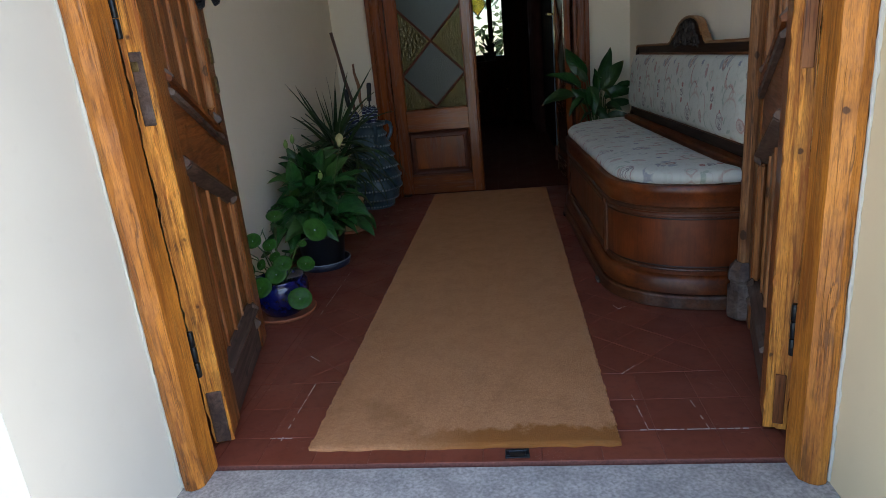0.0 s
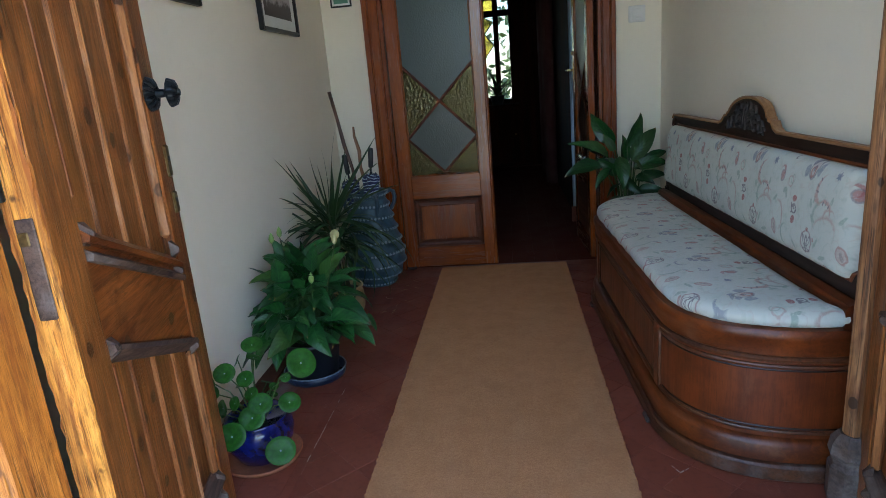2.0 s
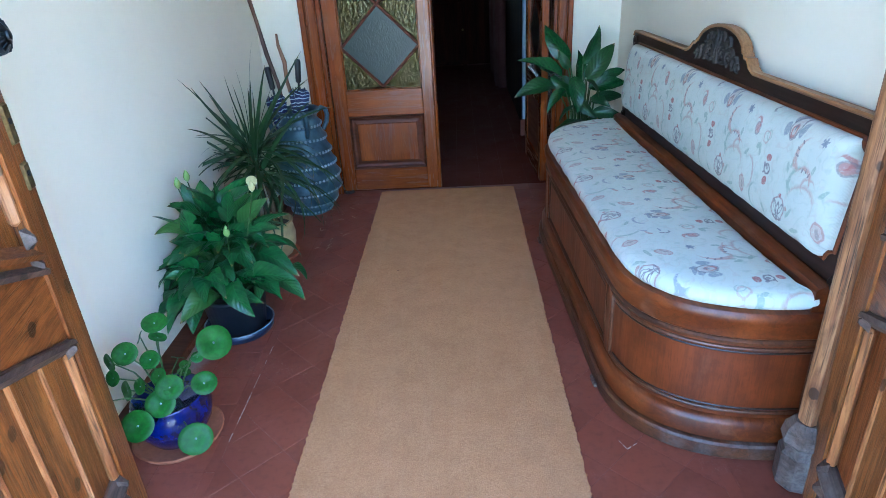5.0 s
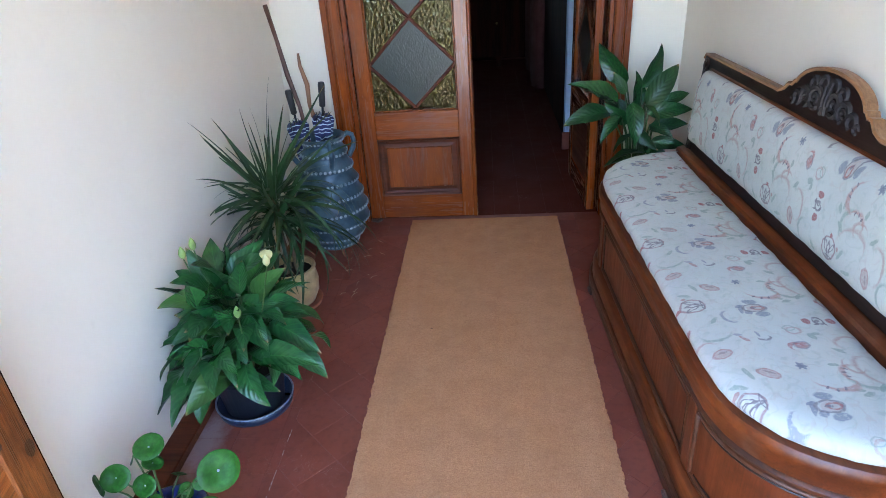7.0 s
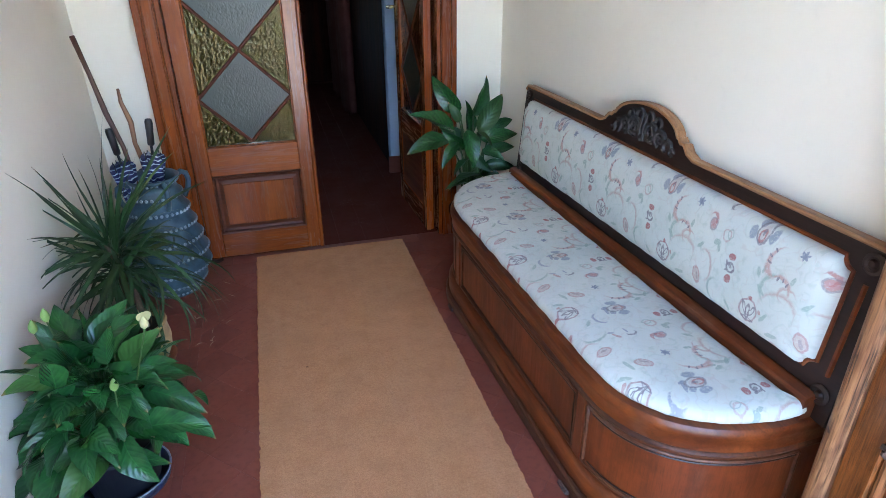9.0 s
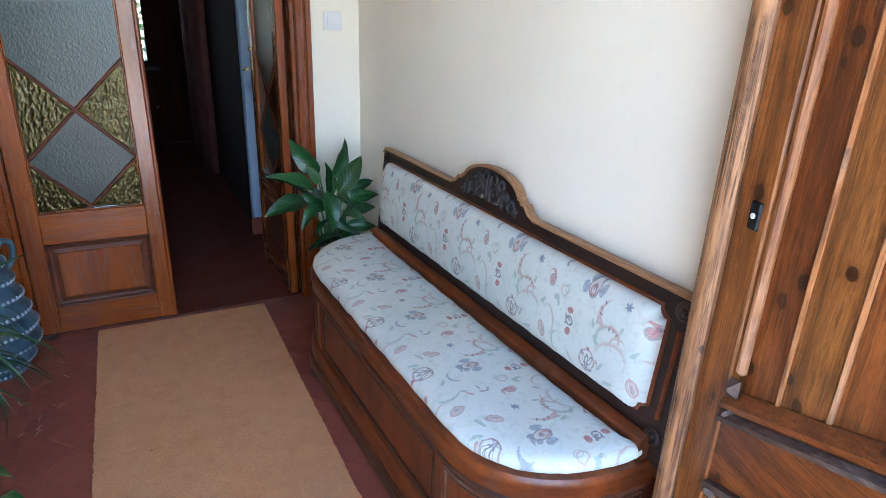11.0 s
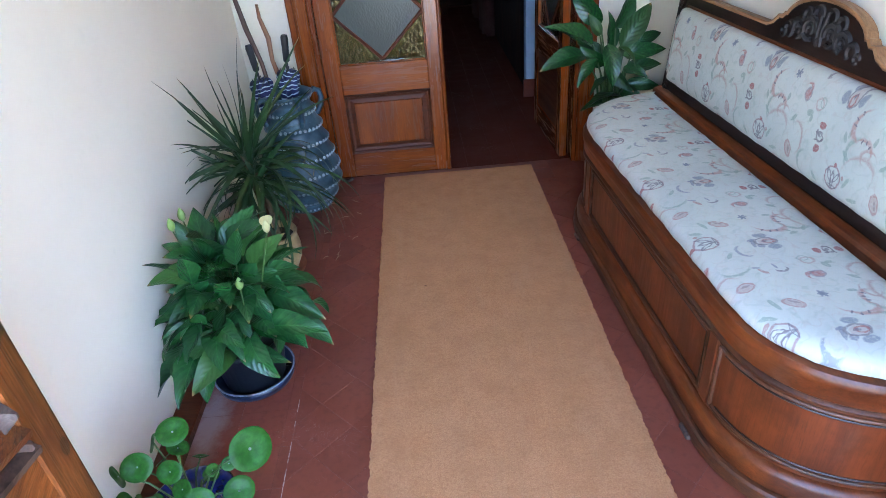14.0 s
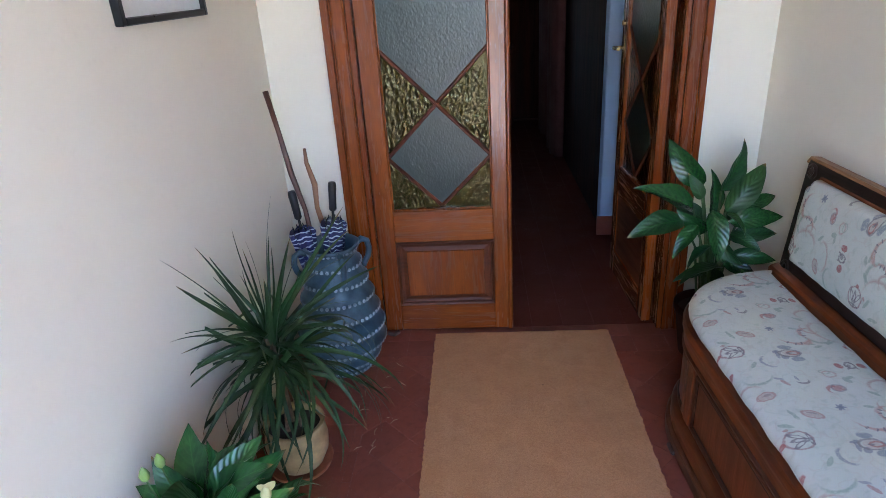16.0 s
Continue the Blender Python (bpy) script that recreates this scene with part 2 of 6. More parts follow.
M["dark_pot"] = plain("dark_plastic_pot", (0.014, 0.017, 0.024), 0.4, 0, 40, 0.3)
M["ochre_pot"] = plain("ochre_glazed_clay", (0.50, 0.36, 0.18), 0.4, 0, 30, 0.25)
M["pale_glaze"] = plain("pale_blue_rim", (0.22, 0.27, 0.33), 0.4, 0, 60, 0.4)
M["rubber"] = plain("black_handle", (0.012, 0.012, 0.014), 0.45)
M["stem"] = plain("green_stem", (0.045, 0.095, 0.022), 0.5)
M["scrap"] = plain("dry_leaf", (0.42, 0.33, 0.22), 0.8)
M["trunk"] = plain("dry_trunk", (0.16, 0.11, 0.07), 0.85, 0, 80, 0.35, 0.8)
M["petal"] = plain("cream_petal", (0.44, 0.42, 0.20), 0.6, spread=0.1)
M["bud"] = plain("green_bud", (0.20, 0.32, 0.08), 0.5, spread=0.15)
M["lily"] = leaf_material("peace_lily_leaf", (0.034, 0.138, 0.030), (0.009, 0.052, 0.016), 0.28)
M["lily_big"] = leaf_material("broad_lily_leaf", (0.022, 0.092, 0.020), (0.006, 0.034, 0.011), 0.28)
M["strap"] = leaf_material("strap_leaf", (0.032, 0.080, 0.020), (0.010, 0.036, 0.011), 0.40)
M["pilea"] = plain("round_leaf", (0.022, 0.098, 0.012), 0.45, 0, 60, 0.4, 0.15, spec=0.22)
M["hedge"] = plain("garden_foliage", (0.09, 0.15, 0.04), 0.6, 0, 3, 0.5)
M["gravel"] = plain("pale_gravel", (0.34, 0.31, 0.26), 0.9, 0, 40, 0.3, 0.6)
M["curtain"] = plain("dark_red_curtain", (0.10, 0.03, 0.025), 0.9)


def tile_material(name, rough, spec, hall_shade=1.0):
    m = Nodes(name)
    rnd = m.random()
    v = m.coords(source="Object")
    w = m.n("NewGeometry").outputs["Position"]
    col = m.mix(rnd, tuple(hall_shade * c for c in (0.168, 0.041, 0.023)), tuple(hall_shade * c for c in (0.216, 0.056, 0.031)))
    col = m.mix(m.ramp(m.noise(w, 3.2, 5, 0.6), 0.42, 0.66, 0, 0.55), col, tuple(hall_shade * c for c in (0.24, 0.075, 0.050)))
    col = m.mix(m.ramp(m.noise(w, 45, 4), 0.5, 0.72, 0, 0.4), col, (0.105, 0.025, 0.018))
    scratch = m.noise(w, 14, 2, 0.5, 3.5)
    line = m.ramp(m.math("ABSOLUTE", m.math("SUBTRACT", scratch, 0.5)), 0.0, 0.006, 0.5, 0.0)
    line = m.math("MULTIPLY", line, m.ramp(m.noise(w, 4.1, 2), 0.55, 0.65))
    col = m.mix(line, col, (0.42, 0.30, 0.27))
    # a dusty smear beside the skirting
    at = m.n("Mapping", vector_type="TEXTURE")
    at.inputs["Location"].default_value, at.inputs["Scale"].default_value = (-1.03, 2.86, 0), (0.075, 0.22, 1)
    m.put(at.inputs[0], w)
    far = m.n("VectorMath", operation="LENGTH")
    m.put(far.inputs[0], at.outputs[0])
    smear = m.ramp(m.math("ADD", far.outputs["Value"], m.math("MULTIPLY", m.noise(w, 22, 5, 0.7), 1.2)), 0.9, 1.6, 0.7, 0.0)
    col = m.mix(smear, col, (0.33, 0.27, 0.26))
    m.bump(m.noise(w, 30, 4), 0.12, 0.002)
    return m.done(col, m.ramp(m.noise(w, 6, 4), 0.3, 0.7, rough - 0.1, rough + 0.12), spec=spec)


def coir_material():
    m = Nodes("coir_runner")
    v = m.coords()
    s = m.n("SeparateXYZ")
    m.put(s.inputs[0], v)
    tuft = m.noise(v, 240, 4, 0.8)
    streak = m.noise(m.coords((1, 0.10, 1)), 26, 4, 0.6)
    patch = m.noise(v, 2.3, 4, 0.6)
    col = m.mix(m.ramp(tuft, 0.3, 0.7), (0.41, 0.195, 0.087), (0.65, 0.337, 0.166))
    col = m.mix(m.ramp(streak, 0.45, 0.75, 0, 0.12), col, (0.60, 0.37, 0.225))
    col = m.mix(m.ramp(m.noise(v, 11, 5, 0.7), 0.42, 0.70, 0, 0.42), col, (0.37, 0.175, 0.074))
    col = m.mix(m.ramp(m.noise(v, 90, 3, 0.7), 0.48, 0.66, 0, 0.34), col, (0.34, 0.158, 0.066))
    col = m.mix(m.ramp(patch, 0.5, 0.75, 0, 0.3), col, (0.37, 0.18, 0.075))
    rim = m.math("ADD", s.outputs[1], m.math("MULTIPLY", m.noise(v, 9, 5, 0.65), 0.22))
    side = m.math("MULTIPLY", m.ramp(s.outputs[0], -0.2, 0.05), m.ramp(rim, 0.17, 0.195, 0.9, 0.0))
    col = m.mix(side, col, (0.30, 0.115, 0.028))
    far = m.math("MULTIPLY", m.ramp(m.noise(v, 4, 5, 0.7), 0.52, 0.66, 0, 0.4), m.ramp(s.outputs[1], 0.2, 0.9, 1, 0))
    col = m.mix(far, col, (0.25, 0.12, 0.045))
    specks = m.n("TexVoronoi")
    m.put(specks.inputs["Vector"], v)
    specks.inputs["Scale"].default_value = 5.5
    col = m.mix(m.ramp(specks.outputs["Distance"], 0.02, 0.035, 0.7, 0.0), col, (0.11, 0.06, 0.03))
    m.bump(m.math("ADD", tuft, m.math("MULTIPLY", streak, 0.2)), 0.8, 0.004)
    return m.done(col, 0.95, spec=0.1)


def fabric_material():
    """Off-white upholstery with a repeated print of flowers, paisleys and scrolls; UV in metres."""
    m = Nodes("printed_upholstery")
    uv = m.coords(source="UV")
    wob = m.n("TexNoise")
    m.put(wob.inputs["Vector"], uv)
    wob.inputs["Scale"].default_value, wob.inputs["Detail"].default_value = 60, 3
    off = m.n("VectorMath", operation="MULTIPLY_ADD")
    m.put(off.inputs[0], wob.outputs[1])
    off.inputs[1].default_value, off.inputs[2].default_value = (0.010, 0.010, 0), (-0.005, -0.005, 0)
    add = m.n("VectorMath", operation="ADD")
    m.put(add.inputs[0], uv)
    m.put(add.inputs[1], off.outputs[0])
    sep = m.n("SeparateXYZ")
    m.put(sep.inputs[0], add.outputs[0])
    cell = m.n("CombineXYZ")
    m.put(cell.inputs[0], m.math("FLOORED_MODULO", sep.outputs[0], 0.385))
    m.put(cell.inputs[1], m.math("FLOORED_MODULO", sep.outputs[1], 0.37))
    ink = m.noise(uv, 130, 3, 0.7)

    def d(x, y, rx, ry, turn=0):
        p = m.n("Mapping", vector_type="TEXTURE")
        p.inputs["Location"].default_value = (x, y, 0)
        p.inputs["Rotation"].default_value = (0, 0, radians(turn))
        p.inputs["Scale"].default_value = (rx, ry, 1)
        m.put(p.inputs[0], cell.outputs[0])
        q = m.n("VectorMath", operation="LENGTH")
        m.put(q.inputs[0], p.outputs[0])
        return q.outputs["Value"]

    base = m.mix(m.ramp(m.noise(uv, 3.5, 3), 0.35, 0.7), (0.55, 0.585, 0.53), (0.64, 0.665, 0.60))
    col = base
    blue, rose, grey, sand, sage = (0.20, 0.23, 0.29), (0.36, 0.11, 0.10), (0.20, 0.18, 0.20), (0.46, 0.33, 0.28), (0.32, 0.41, 0.34)

    def inked(f):
        return m.math("MULTIPLY", f, m.ramp(ink, 0.28, 0.5, 0.3, 1.0))

    def blot(col, colour, amount, *e):
        return m.mix(inked(m.ramp(d(*e), 0.85, 1.08, amount, 0.0)), col, colour)

    def ring(col, colour, amount, width, *e):
        return m.mix(inked(m.ramp(m.math("ABSOLUTE", m.math("SUBTRACT", d(*e), 1.0)), width * 0.4, width, amount, 0.0)), col, colour)

    def crescent(col, colour, amount, outer, cut):
        f = m.math("MULTIPLY", m.ramp(d(*outer), 0.88, 1.06, amount, 0.0), m.ramp(d(*cut), 0.94, 1.06))
        return m.mix(inked(f), col, colour)

    # pale wandering tendrils behind the motifs
    for scale, colour, gate in ((17.0, sage, 5.3), (23.0, sand, 7.1)):
        line = m.ramp(m.math("ABSOLUTE", m.math("SUBTRACT", m.noise(cell.outputs[0], scale, 1, 0.4), 0.5)), 0.006, 0.030, 0.20, 0.0)
        col = m.mix(m.math("MULTIPLY", line, m.ramp(m.noise(cell.outputs[0], gate * 3, 1), 0.42, 0.56)), col, colour)
    col = m.mix(m.ramp(m.noise(cell.outputs[0], 30, 2), 0.58, 0.68, 0.0, 0.30), col, sage)
    # large scrolling vine with leaves and a bud
    for e in (((0.330, 0.150, 0.060, 0.050, 25), (0.328, 0.140, 0.058, 0.048, 25)), ((0.345, 0.200, 0.030, 0.024, 0), (0.350, 0.196, 0.027, 0.021, 0)), ((0.055, 0.150, 0.030, 0.050, 15), (0.050, 0.146, 0.027, 0.047, 15))):
        col = crescent(col, sand, 0.75, *e)
    for e in (((0.295, 0.195, 0.036, 0.046, -10), (0.304, 0.190, 0.034, 0.045, -10)), ((0.110, 0.090, 0.030, 0.042, 20), (0.118, 0.088, 0.028, 0.042, 20))):
        col = crescent(col, sage, 0.9, *e)
    for e in ((0.300, 0.110, 0.020, 0.006, 60), (0.268, 0.178, 0.018, 0.006, -35), (0.350, 0.245, 0.014, 0.006, 80), (0.079, 0.235, 0.014, 0.009, 30), (0.090, 0.222, 0.012, 0.006, 100), (0.335, 0.075, 0.022, 0.006, 15), (0.170, 0.075, 0.018, 0.006, -40), (0.020, 0.200, 0.018, 0.006, 50), (0.245, 0.222, 0.016, 0.006, 110), (0.258, 0.236, 0.013, 0.005, 80)):
        col = blot(col, sage, 0.85, *e)
    for x, y, t in ((0.030, 0.104, 20), (0.330, 0.030, -30)):
        col = blot(col, sand, 0.7, x, y, 0.012, 0.021, t)
        col = ring(col, rose, 0.6, 0.22, x, y, 0.014, 0.024, t)
        col = blot(col, grey, 0.5, x + 0.004, y - 0.002, 0.004, 0.014, t)
    # tulip between two blue leaves
    for e in ((0.183, 0.312, 0.012, 0.020, 8), (0.246, 0.322, 0.012, 0.020, -8), (0.196, 0.343, 0.010, 0.012, 40), (0.212, 0.358, 0.022, 0.006, -10), (0.226, 0.358, 0.006, 0.012, 20)):
        col = blot(col, blue, 0.75, *e)
    col = blot(col, sand, 0.5, 0.214, 0.318, 0.017, 0.026, 0)
    col = ring(col, grey, 0.8, 0.20, 0.214, 0.322, 0.018, 0.030, 0)
    col = ring(col, rose, 0.75, 0.35, 0.214, 0.312, 0.009, 0.015, 0)
    col = blot(col, grey, 0.8, 0.214, 0.324, 0.004, 0.010, 0)
    # pair of red blooms with an inked one between
    col = blot(col, rose, 0.9, 0.146, 0.218, 0.014, 0.011, 0)
    col = blot(col, rose, 0.9, 0.150, 0.152, 0.013, 0.013, 0)
    col = ring(col, grey, 0.85, 0.30, 0.148, 0.186, 0.014, 0.013, 0)
    for e in ((0.146, 0.190, 0.006, 0.008, 30), (0.160, 0.178, 0.004, 0.008, -40), (0.134, 0.196, 0.004, 0.009, 30), (0.136, 0.174, 0.008, 0.003, 20)):
        col = blot(col, grey, 0.85, *e)
    # feather spray
    col = crescent(col, (0.46, 0.25, 0.21), 0.75, (0.290, 0.270, 0.034, 0.050, -25), (0.310, 0.274, 0.040, 0.050, -25))
    col = crescent(col, (0.46, 0.25, 0.21), 0.75, (0.318, 0.212, 0.034, 0.034, 0), (0.312, 0.200, 0.036, 0.034, 0))
    for e in ((0.264, 0.262, 0.003, 0.007, 70), (0.262, 0.280, 0.003, 0.007, 60), (0.272, 0.298, 0.003, 0.007, 45), (0.306, 0.232, 0.007, 0.003, 80), (0.322, 0.236, 0.007, 0.003, 95), (0.336, 0.228, 0.007, 0.003, 60)):
        col = blot(col, grey, 0.9, *e)
    # star, paisley and the small scroll beside them
    for turn in (25, 85, 145):
        col = blot(col, blue, 0.9, 0.351, 0.317, 0.015, 0.0045, turn)
    col = blot(col, (0.42, 0.17, 0.16), 0.75, 0.045, 0.278, 0.013, 0.017, 10)
    col = crescent(col, (0.42, 0.17, 0.16), 0.8, (0.040, 0.292, 0.018, 0.020, 0), (0.034, 0.288, 0.014, 0.017, 0))
    col = ring(col, grey, 0.6, 0.22, 0.045, 0.278, 0.014, 0.018, 10)
    col = crescent(col, grey, 0.8, (0.081, 0.352, 0.014, 0.018, 0), (0.087, 0.354, 0.012, 0.016, 0))
    col = blot(col, blue, 0.7, 0.096, 0.362, 0.012, 0.004, 10)
    col = ring(col, sand, 0.7, 0.25, 0.107, 0.268, 0.014, 0.017, 0)
    col = ring(col, sage, 0.7, 0.25, 0.118, 0.275, 0.010, 0.014, 0)
    # ringed bud
    col = ring(col, (0.30, 0.16, 0.17), 0.75, 0.12, 0.247, 0.104, 0.030, 0.032, 0)
    for e in ((0.247, 0.098, 0.006, 0.022, 0), (0.234, 0.106, 0.005, 0.018, 30), (0.260, 0.106, 0.005, 0.018, -30), (0.247, 0.078, 0.018, 0.004, 0)):
        col = ring(col, grey, 0.85, 0.4, *e)
    col = blot(col, rose, 0.85, 0.247, 0.141, 0.007, 0.006, 0)
    col = blot(col, rose, 0.6, 0.285, 0.118, 0.005, 0.007, 0)
    col = crescent(col, blue, 0.7, (0.180, 0.030, 0.030, 0.022, 10), (0.182, 0.022, 0.027, 0.020, 10))
    col = blot(col, rose, 0.6, 0.080, 0.030, 0.016, 0.006, 30)
    col = blot(col, blue, 0.6, 0.100, 0.040, 0.013, 0.005, 70)
    weave = m.n("TexWave")
    m.put(weave.inputs["Vector"], uv)
    weave.inputs["Scale"].default_value = 350
    fold = m.noise(m.coords((1, 1.6, 1), source="UV"), 7, 4, 0.6, 0.8)
    m.bump(m.math("ADD", m.math("MULTIPLY", weave.outputs[1], 0.08), fold), 0.5, 0.010)
    m.b.inputs["Sheen Weight"].default_value = 0.15
    return m.done(col, 0.85, spec=0.2)


def vase_material():
    m = Nodes("blue_grey_stoneware")
    v = m.coords()
    col = m.mix(m.ramp(m.noise(v, 14, 5), 0.35, 0.68), (0.020, 0.050, 0.072), (0.058, 0.115, 0.150))
    col = m.mix(m.ramp(m.noise(v, 60, 3), 0.58, 0.72, 0, 0.5), col, (0.02, 0.04, 0.055))
    m.bump(m.noise(v, 45, 4), 0.3, 0.003)
    return m.done(col, m.ramp(m.noise(v, 20, 3), 0.3, 0.7, 0.28, 0.5), spec=0.5)


def umbrella_material():
    m = Nodes("blue_printed_nylon")
    v = m.coords()
    wave = m.n("TexWave", wave_type="RINGS")
    m.put(wave.inputs["Vector"], v)
    wave.inputs["Scale"].default_value, wave.inputs["Distortion"].default_value = 14, 9
    col = m.mix(m.ramp(wave.outputs[1], 0.80, 0.9), (0.008, 0.016, 0.10), (0.50, 0.58, 0.70))
    m.bump(m.noise(v, 50, 2), 0.3, 0.002)
    return m.done(col, 0.45)


def glass_material(name, colour, rough, bump, scale, through=0.55, relief=0.014, ior=1.5, tint=(1, 1, 1)):
    """Obscured glass with a pressed relief."""
    m = Nodes(name)
    v = m.coords((1, 1, 0.62))
    cells = m.n("TexVoronoi", feature="SMOOTH_F1")
    m.put(cells.inputs["Vector"], v)
    cells.inputs["Scale"].default_value = scale
    h = m.math("ADD", cells.outputs["Distance"], m.math("MULTIPLY", m.noise(v, scale * 0.7, 3), 0.7))
    m.bump(h, bump, relief)
    m.b.inputs["Transmission Weight"].default_value = through
    m.b.inputs["IOR"].default_value = ior
    m.b.inputs["Specular Tint"].default_value = (*tint, 1)
    return m.done(colour, rough, spec=0.5)


M["tile"] = tile_material("red_cement_tile", 0.44, 0.45)
# the same tile at half colour, standing for the shade in the hall
M["tile_hall_shaded"] = tile_material("shaded_hall_tile", 0.75, 0.06, 0.5)
M["coir"] = coir_material()
M["fabric"] = fabric_material()
M["vase"] = vase_material()
M["vase_dots"] = plain("pale_slip_dots", (0.31, 0.38, 0.43), 0.5, 0, 80, 0.4)
M["nylon"] = umbrella_material()
M["glass_grey"] = glass_material("grey_pressed_glass", (0.022, 0.042, 0.037), 0.30, 0.32, 150, 0.25, 0.003)
M["glass_amber"] = glass_material("amber_hammered_glass", (0.060, 0.043, 0.006), 0.05, 1.0, 72, 0.55, 0.0050, 1.5, (1.0, 0.90, 0.52))
# tint added to dim the window and the light it gives the hall
M["glass_dimming"] = glass_material("dimming_window_glass", (0.42, 0.47, 0.46), 0.0, 0.0, 5, 1.0)
M["glass_yellow"] = glass_material("yellow_leaded_glass", (0.36, 0.26, 0.03), 0.1, 0.2, 30, 0.9)


# ---------------------------------------------------------------- mesh helpers
def thing(name, label, category, at=None, group="", kind=""):
    ob = new(name)
    ob.empty_display_size = 0.1
    if at is not None:
        ob.matrix_world = at
    return tagged(ob, label, category, group, kind)


def mesh_of(name, bm, material, smooth=False):
    bmesh.ops.recalc_face_normals(bm, faces=bm.faces)
    me = bpy.data.meshes.new(name)
    bm.to_mesh(me)
    bm.free()
    me.materials.append(M[material])
    if smooth:
        me.polygons.foreach_set("use_smooth", [True] * len(me.polygons))
        if smooth != "all":
            me.set_sharp_from_angle(angle=radians(40))
    return me


def part(name, bm, material, parent, label="", smooth=False, at=None):
    ob = new(name, mesh_of(name, bm, material, smooth))
    ob.parent = parent
    if at is not None:
        ob.matrix_local = at
    if label:
        tagged(ob, label)
    return ob


def piece(name, me, parent, at, label=""):
    ob = new(name, me)
    ob.parent = parent
    ob.matrix_local = at
    if label:
        tagged(ob, label)
    return ob


def setting(name, bm, material, label, category, smooth=False):
    ob = new(name, mesh_of(name, bm, material, smooth))
    return tagged(ob, label, category, kind="structure")


def cbox(bm, x0, x1, y0, y1, z0, z1, c=0.003, m=None):
    """A box with chamfered edges."""
    lo, hi = (x0, y0, z0), (x1, y1, z1)
    c = min(c, *((h - l) * 0.45 for l, h in zip(lo, hi)))
    vs = {}
    for sx in (0, 1):
        for sy in (0, 1):
            for sz in (0, 1):
                s = (sx, sy, sz)
                for a in range(3):
                    p = [(hi[k] if s[k] else lo[k]) + (0 if k == a else (-c if s[k] else c)) for k in range(3)]
                    p = Vector(p)
                    vs[s, a] = bm.verts.new(m @ p if m is not None else p)

    def key(a, va, b, vb, d, vd):
        s = [0, 0, 0]
        s[a], s[b], s[d] = va, vb, vd
        return tuple(s)

    for a in range(3):
        b, d = (a + 1) % 3, (a + 2) % 3
        for va in (0, 1):
            bm.faces.new([vs[key(a, va, b, p, d, q), a] for p, q in ((0, 0), (1, 0), (1, 1), (0, 1))])
            for vb in (0, 1):
                s0, s1 = key(a, va, b, vb, d, 0), key(a, va, b, vb, d, 1)
                bm.faces.new([vs[s0, a], vs[s1, a], vs[s1, b], vs[s0, b]])
    for sx in (0, 1):
        for sy in (0, 1):
            for sz in (0, 1):
                bm.faces.new([vs[(sx, sy, sz), a] for a in range(3)])
    return bm


def box(*a, c=0.003, m=None):
    return cbox(bmesh.new(), *a, c=c, m=m)


def loft(bm, rings, closed=True, caps=True):
    """A skin over rings of points."""
    rows = [[bm.verts.new(p) for p in r] for r in rings]
    n = len(rows[0])
    for a, b in zip(rows, rows[1:]):
        for i in range(n if closed else n - 1):
            j = (i + 1) % n
            bm.faces.new((a[i], a[j], b[j], b[i]))
    if caps:
        bm.faces.new(rows[0][::-1])
        bm.faces.new(rows[-1])
    return bm


def lathe(bm, profile, seg=28, m=None, wobble=0.0):
    """Turns (radius, height) pairs about z."""
    rings = []
    for r, z in profile:
        ring = []
        for i in range(seg):
            a = 2 * math.pi * i / seg
            p = Vector((r * math.cos(a) * (1 + wobble * math.sin(3 * a + z * 9)), r * math.sin(a), z))
            ring.append(m @ p if m is not None else p)
        rings.append(ring)
    return loft(bm, rings)


def tube(bm, pts, radii, seg=8, m=None):
    """A round bar along points."""
    pts = [Vector(p) for p in pts]
    if isinstance(radii, (int, float)):
        radii = [radii] * len(pts)
    rings = []
    up = Vector((0, 0, 1))
    for i, p in enumerate(pts):
        t = (pts[min(i + 1, len(pts) - 1)] - pts[max(i - 1, 0)]).normalized()
        if abs(t.dot(up)) > 0.95:
            up = Vector((1, 0, 0)) if abs(t.x) < 0.9 else Vector((0, 1, 0))
        a = t.cross(up).normalized()
        b = a.cross(t).normalized()
        ring = []
        for k in range(seg):
            w = 2 * math.pi * k / seg
            q = p + (a * math.cos(w) + b * math.sin(w)) * radii[i]
            ring.append(m @ q if m is not None else q)
        rings.append(ring)
    return loft(bm, rings)


def arc(cx, cz, r, a0, a1, n, plane="yz", at=0.0):
    out = []
    for i in range(n + 1):
        a = radians(a0 + (a1 - a0) * i / n)
        u, v = cx + r * math.cos(a), cz + r * math.sin(a)
        out.append((at, u, v) if plane == "yz" else (u, at, v) if plane == "xz" else (u, v, at))
    return out


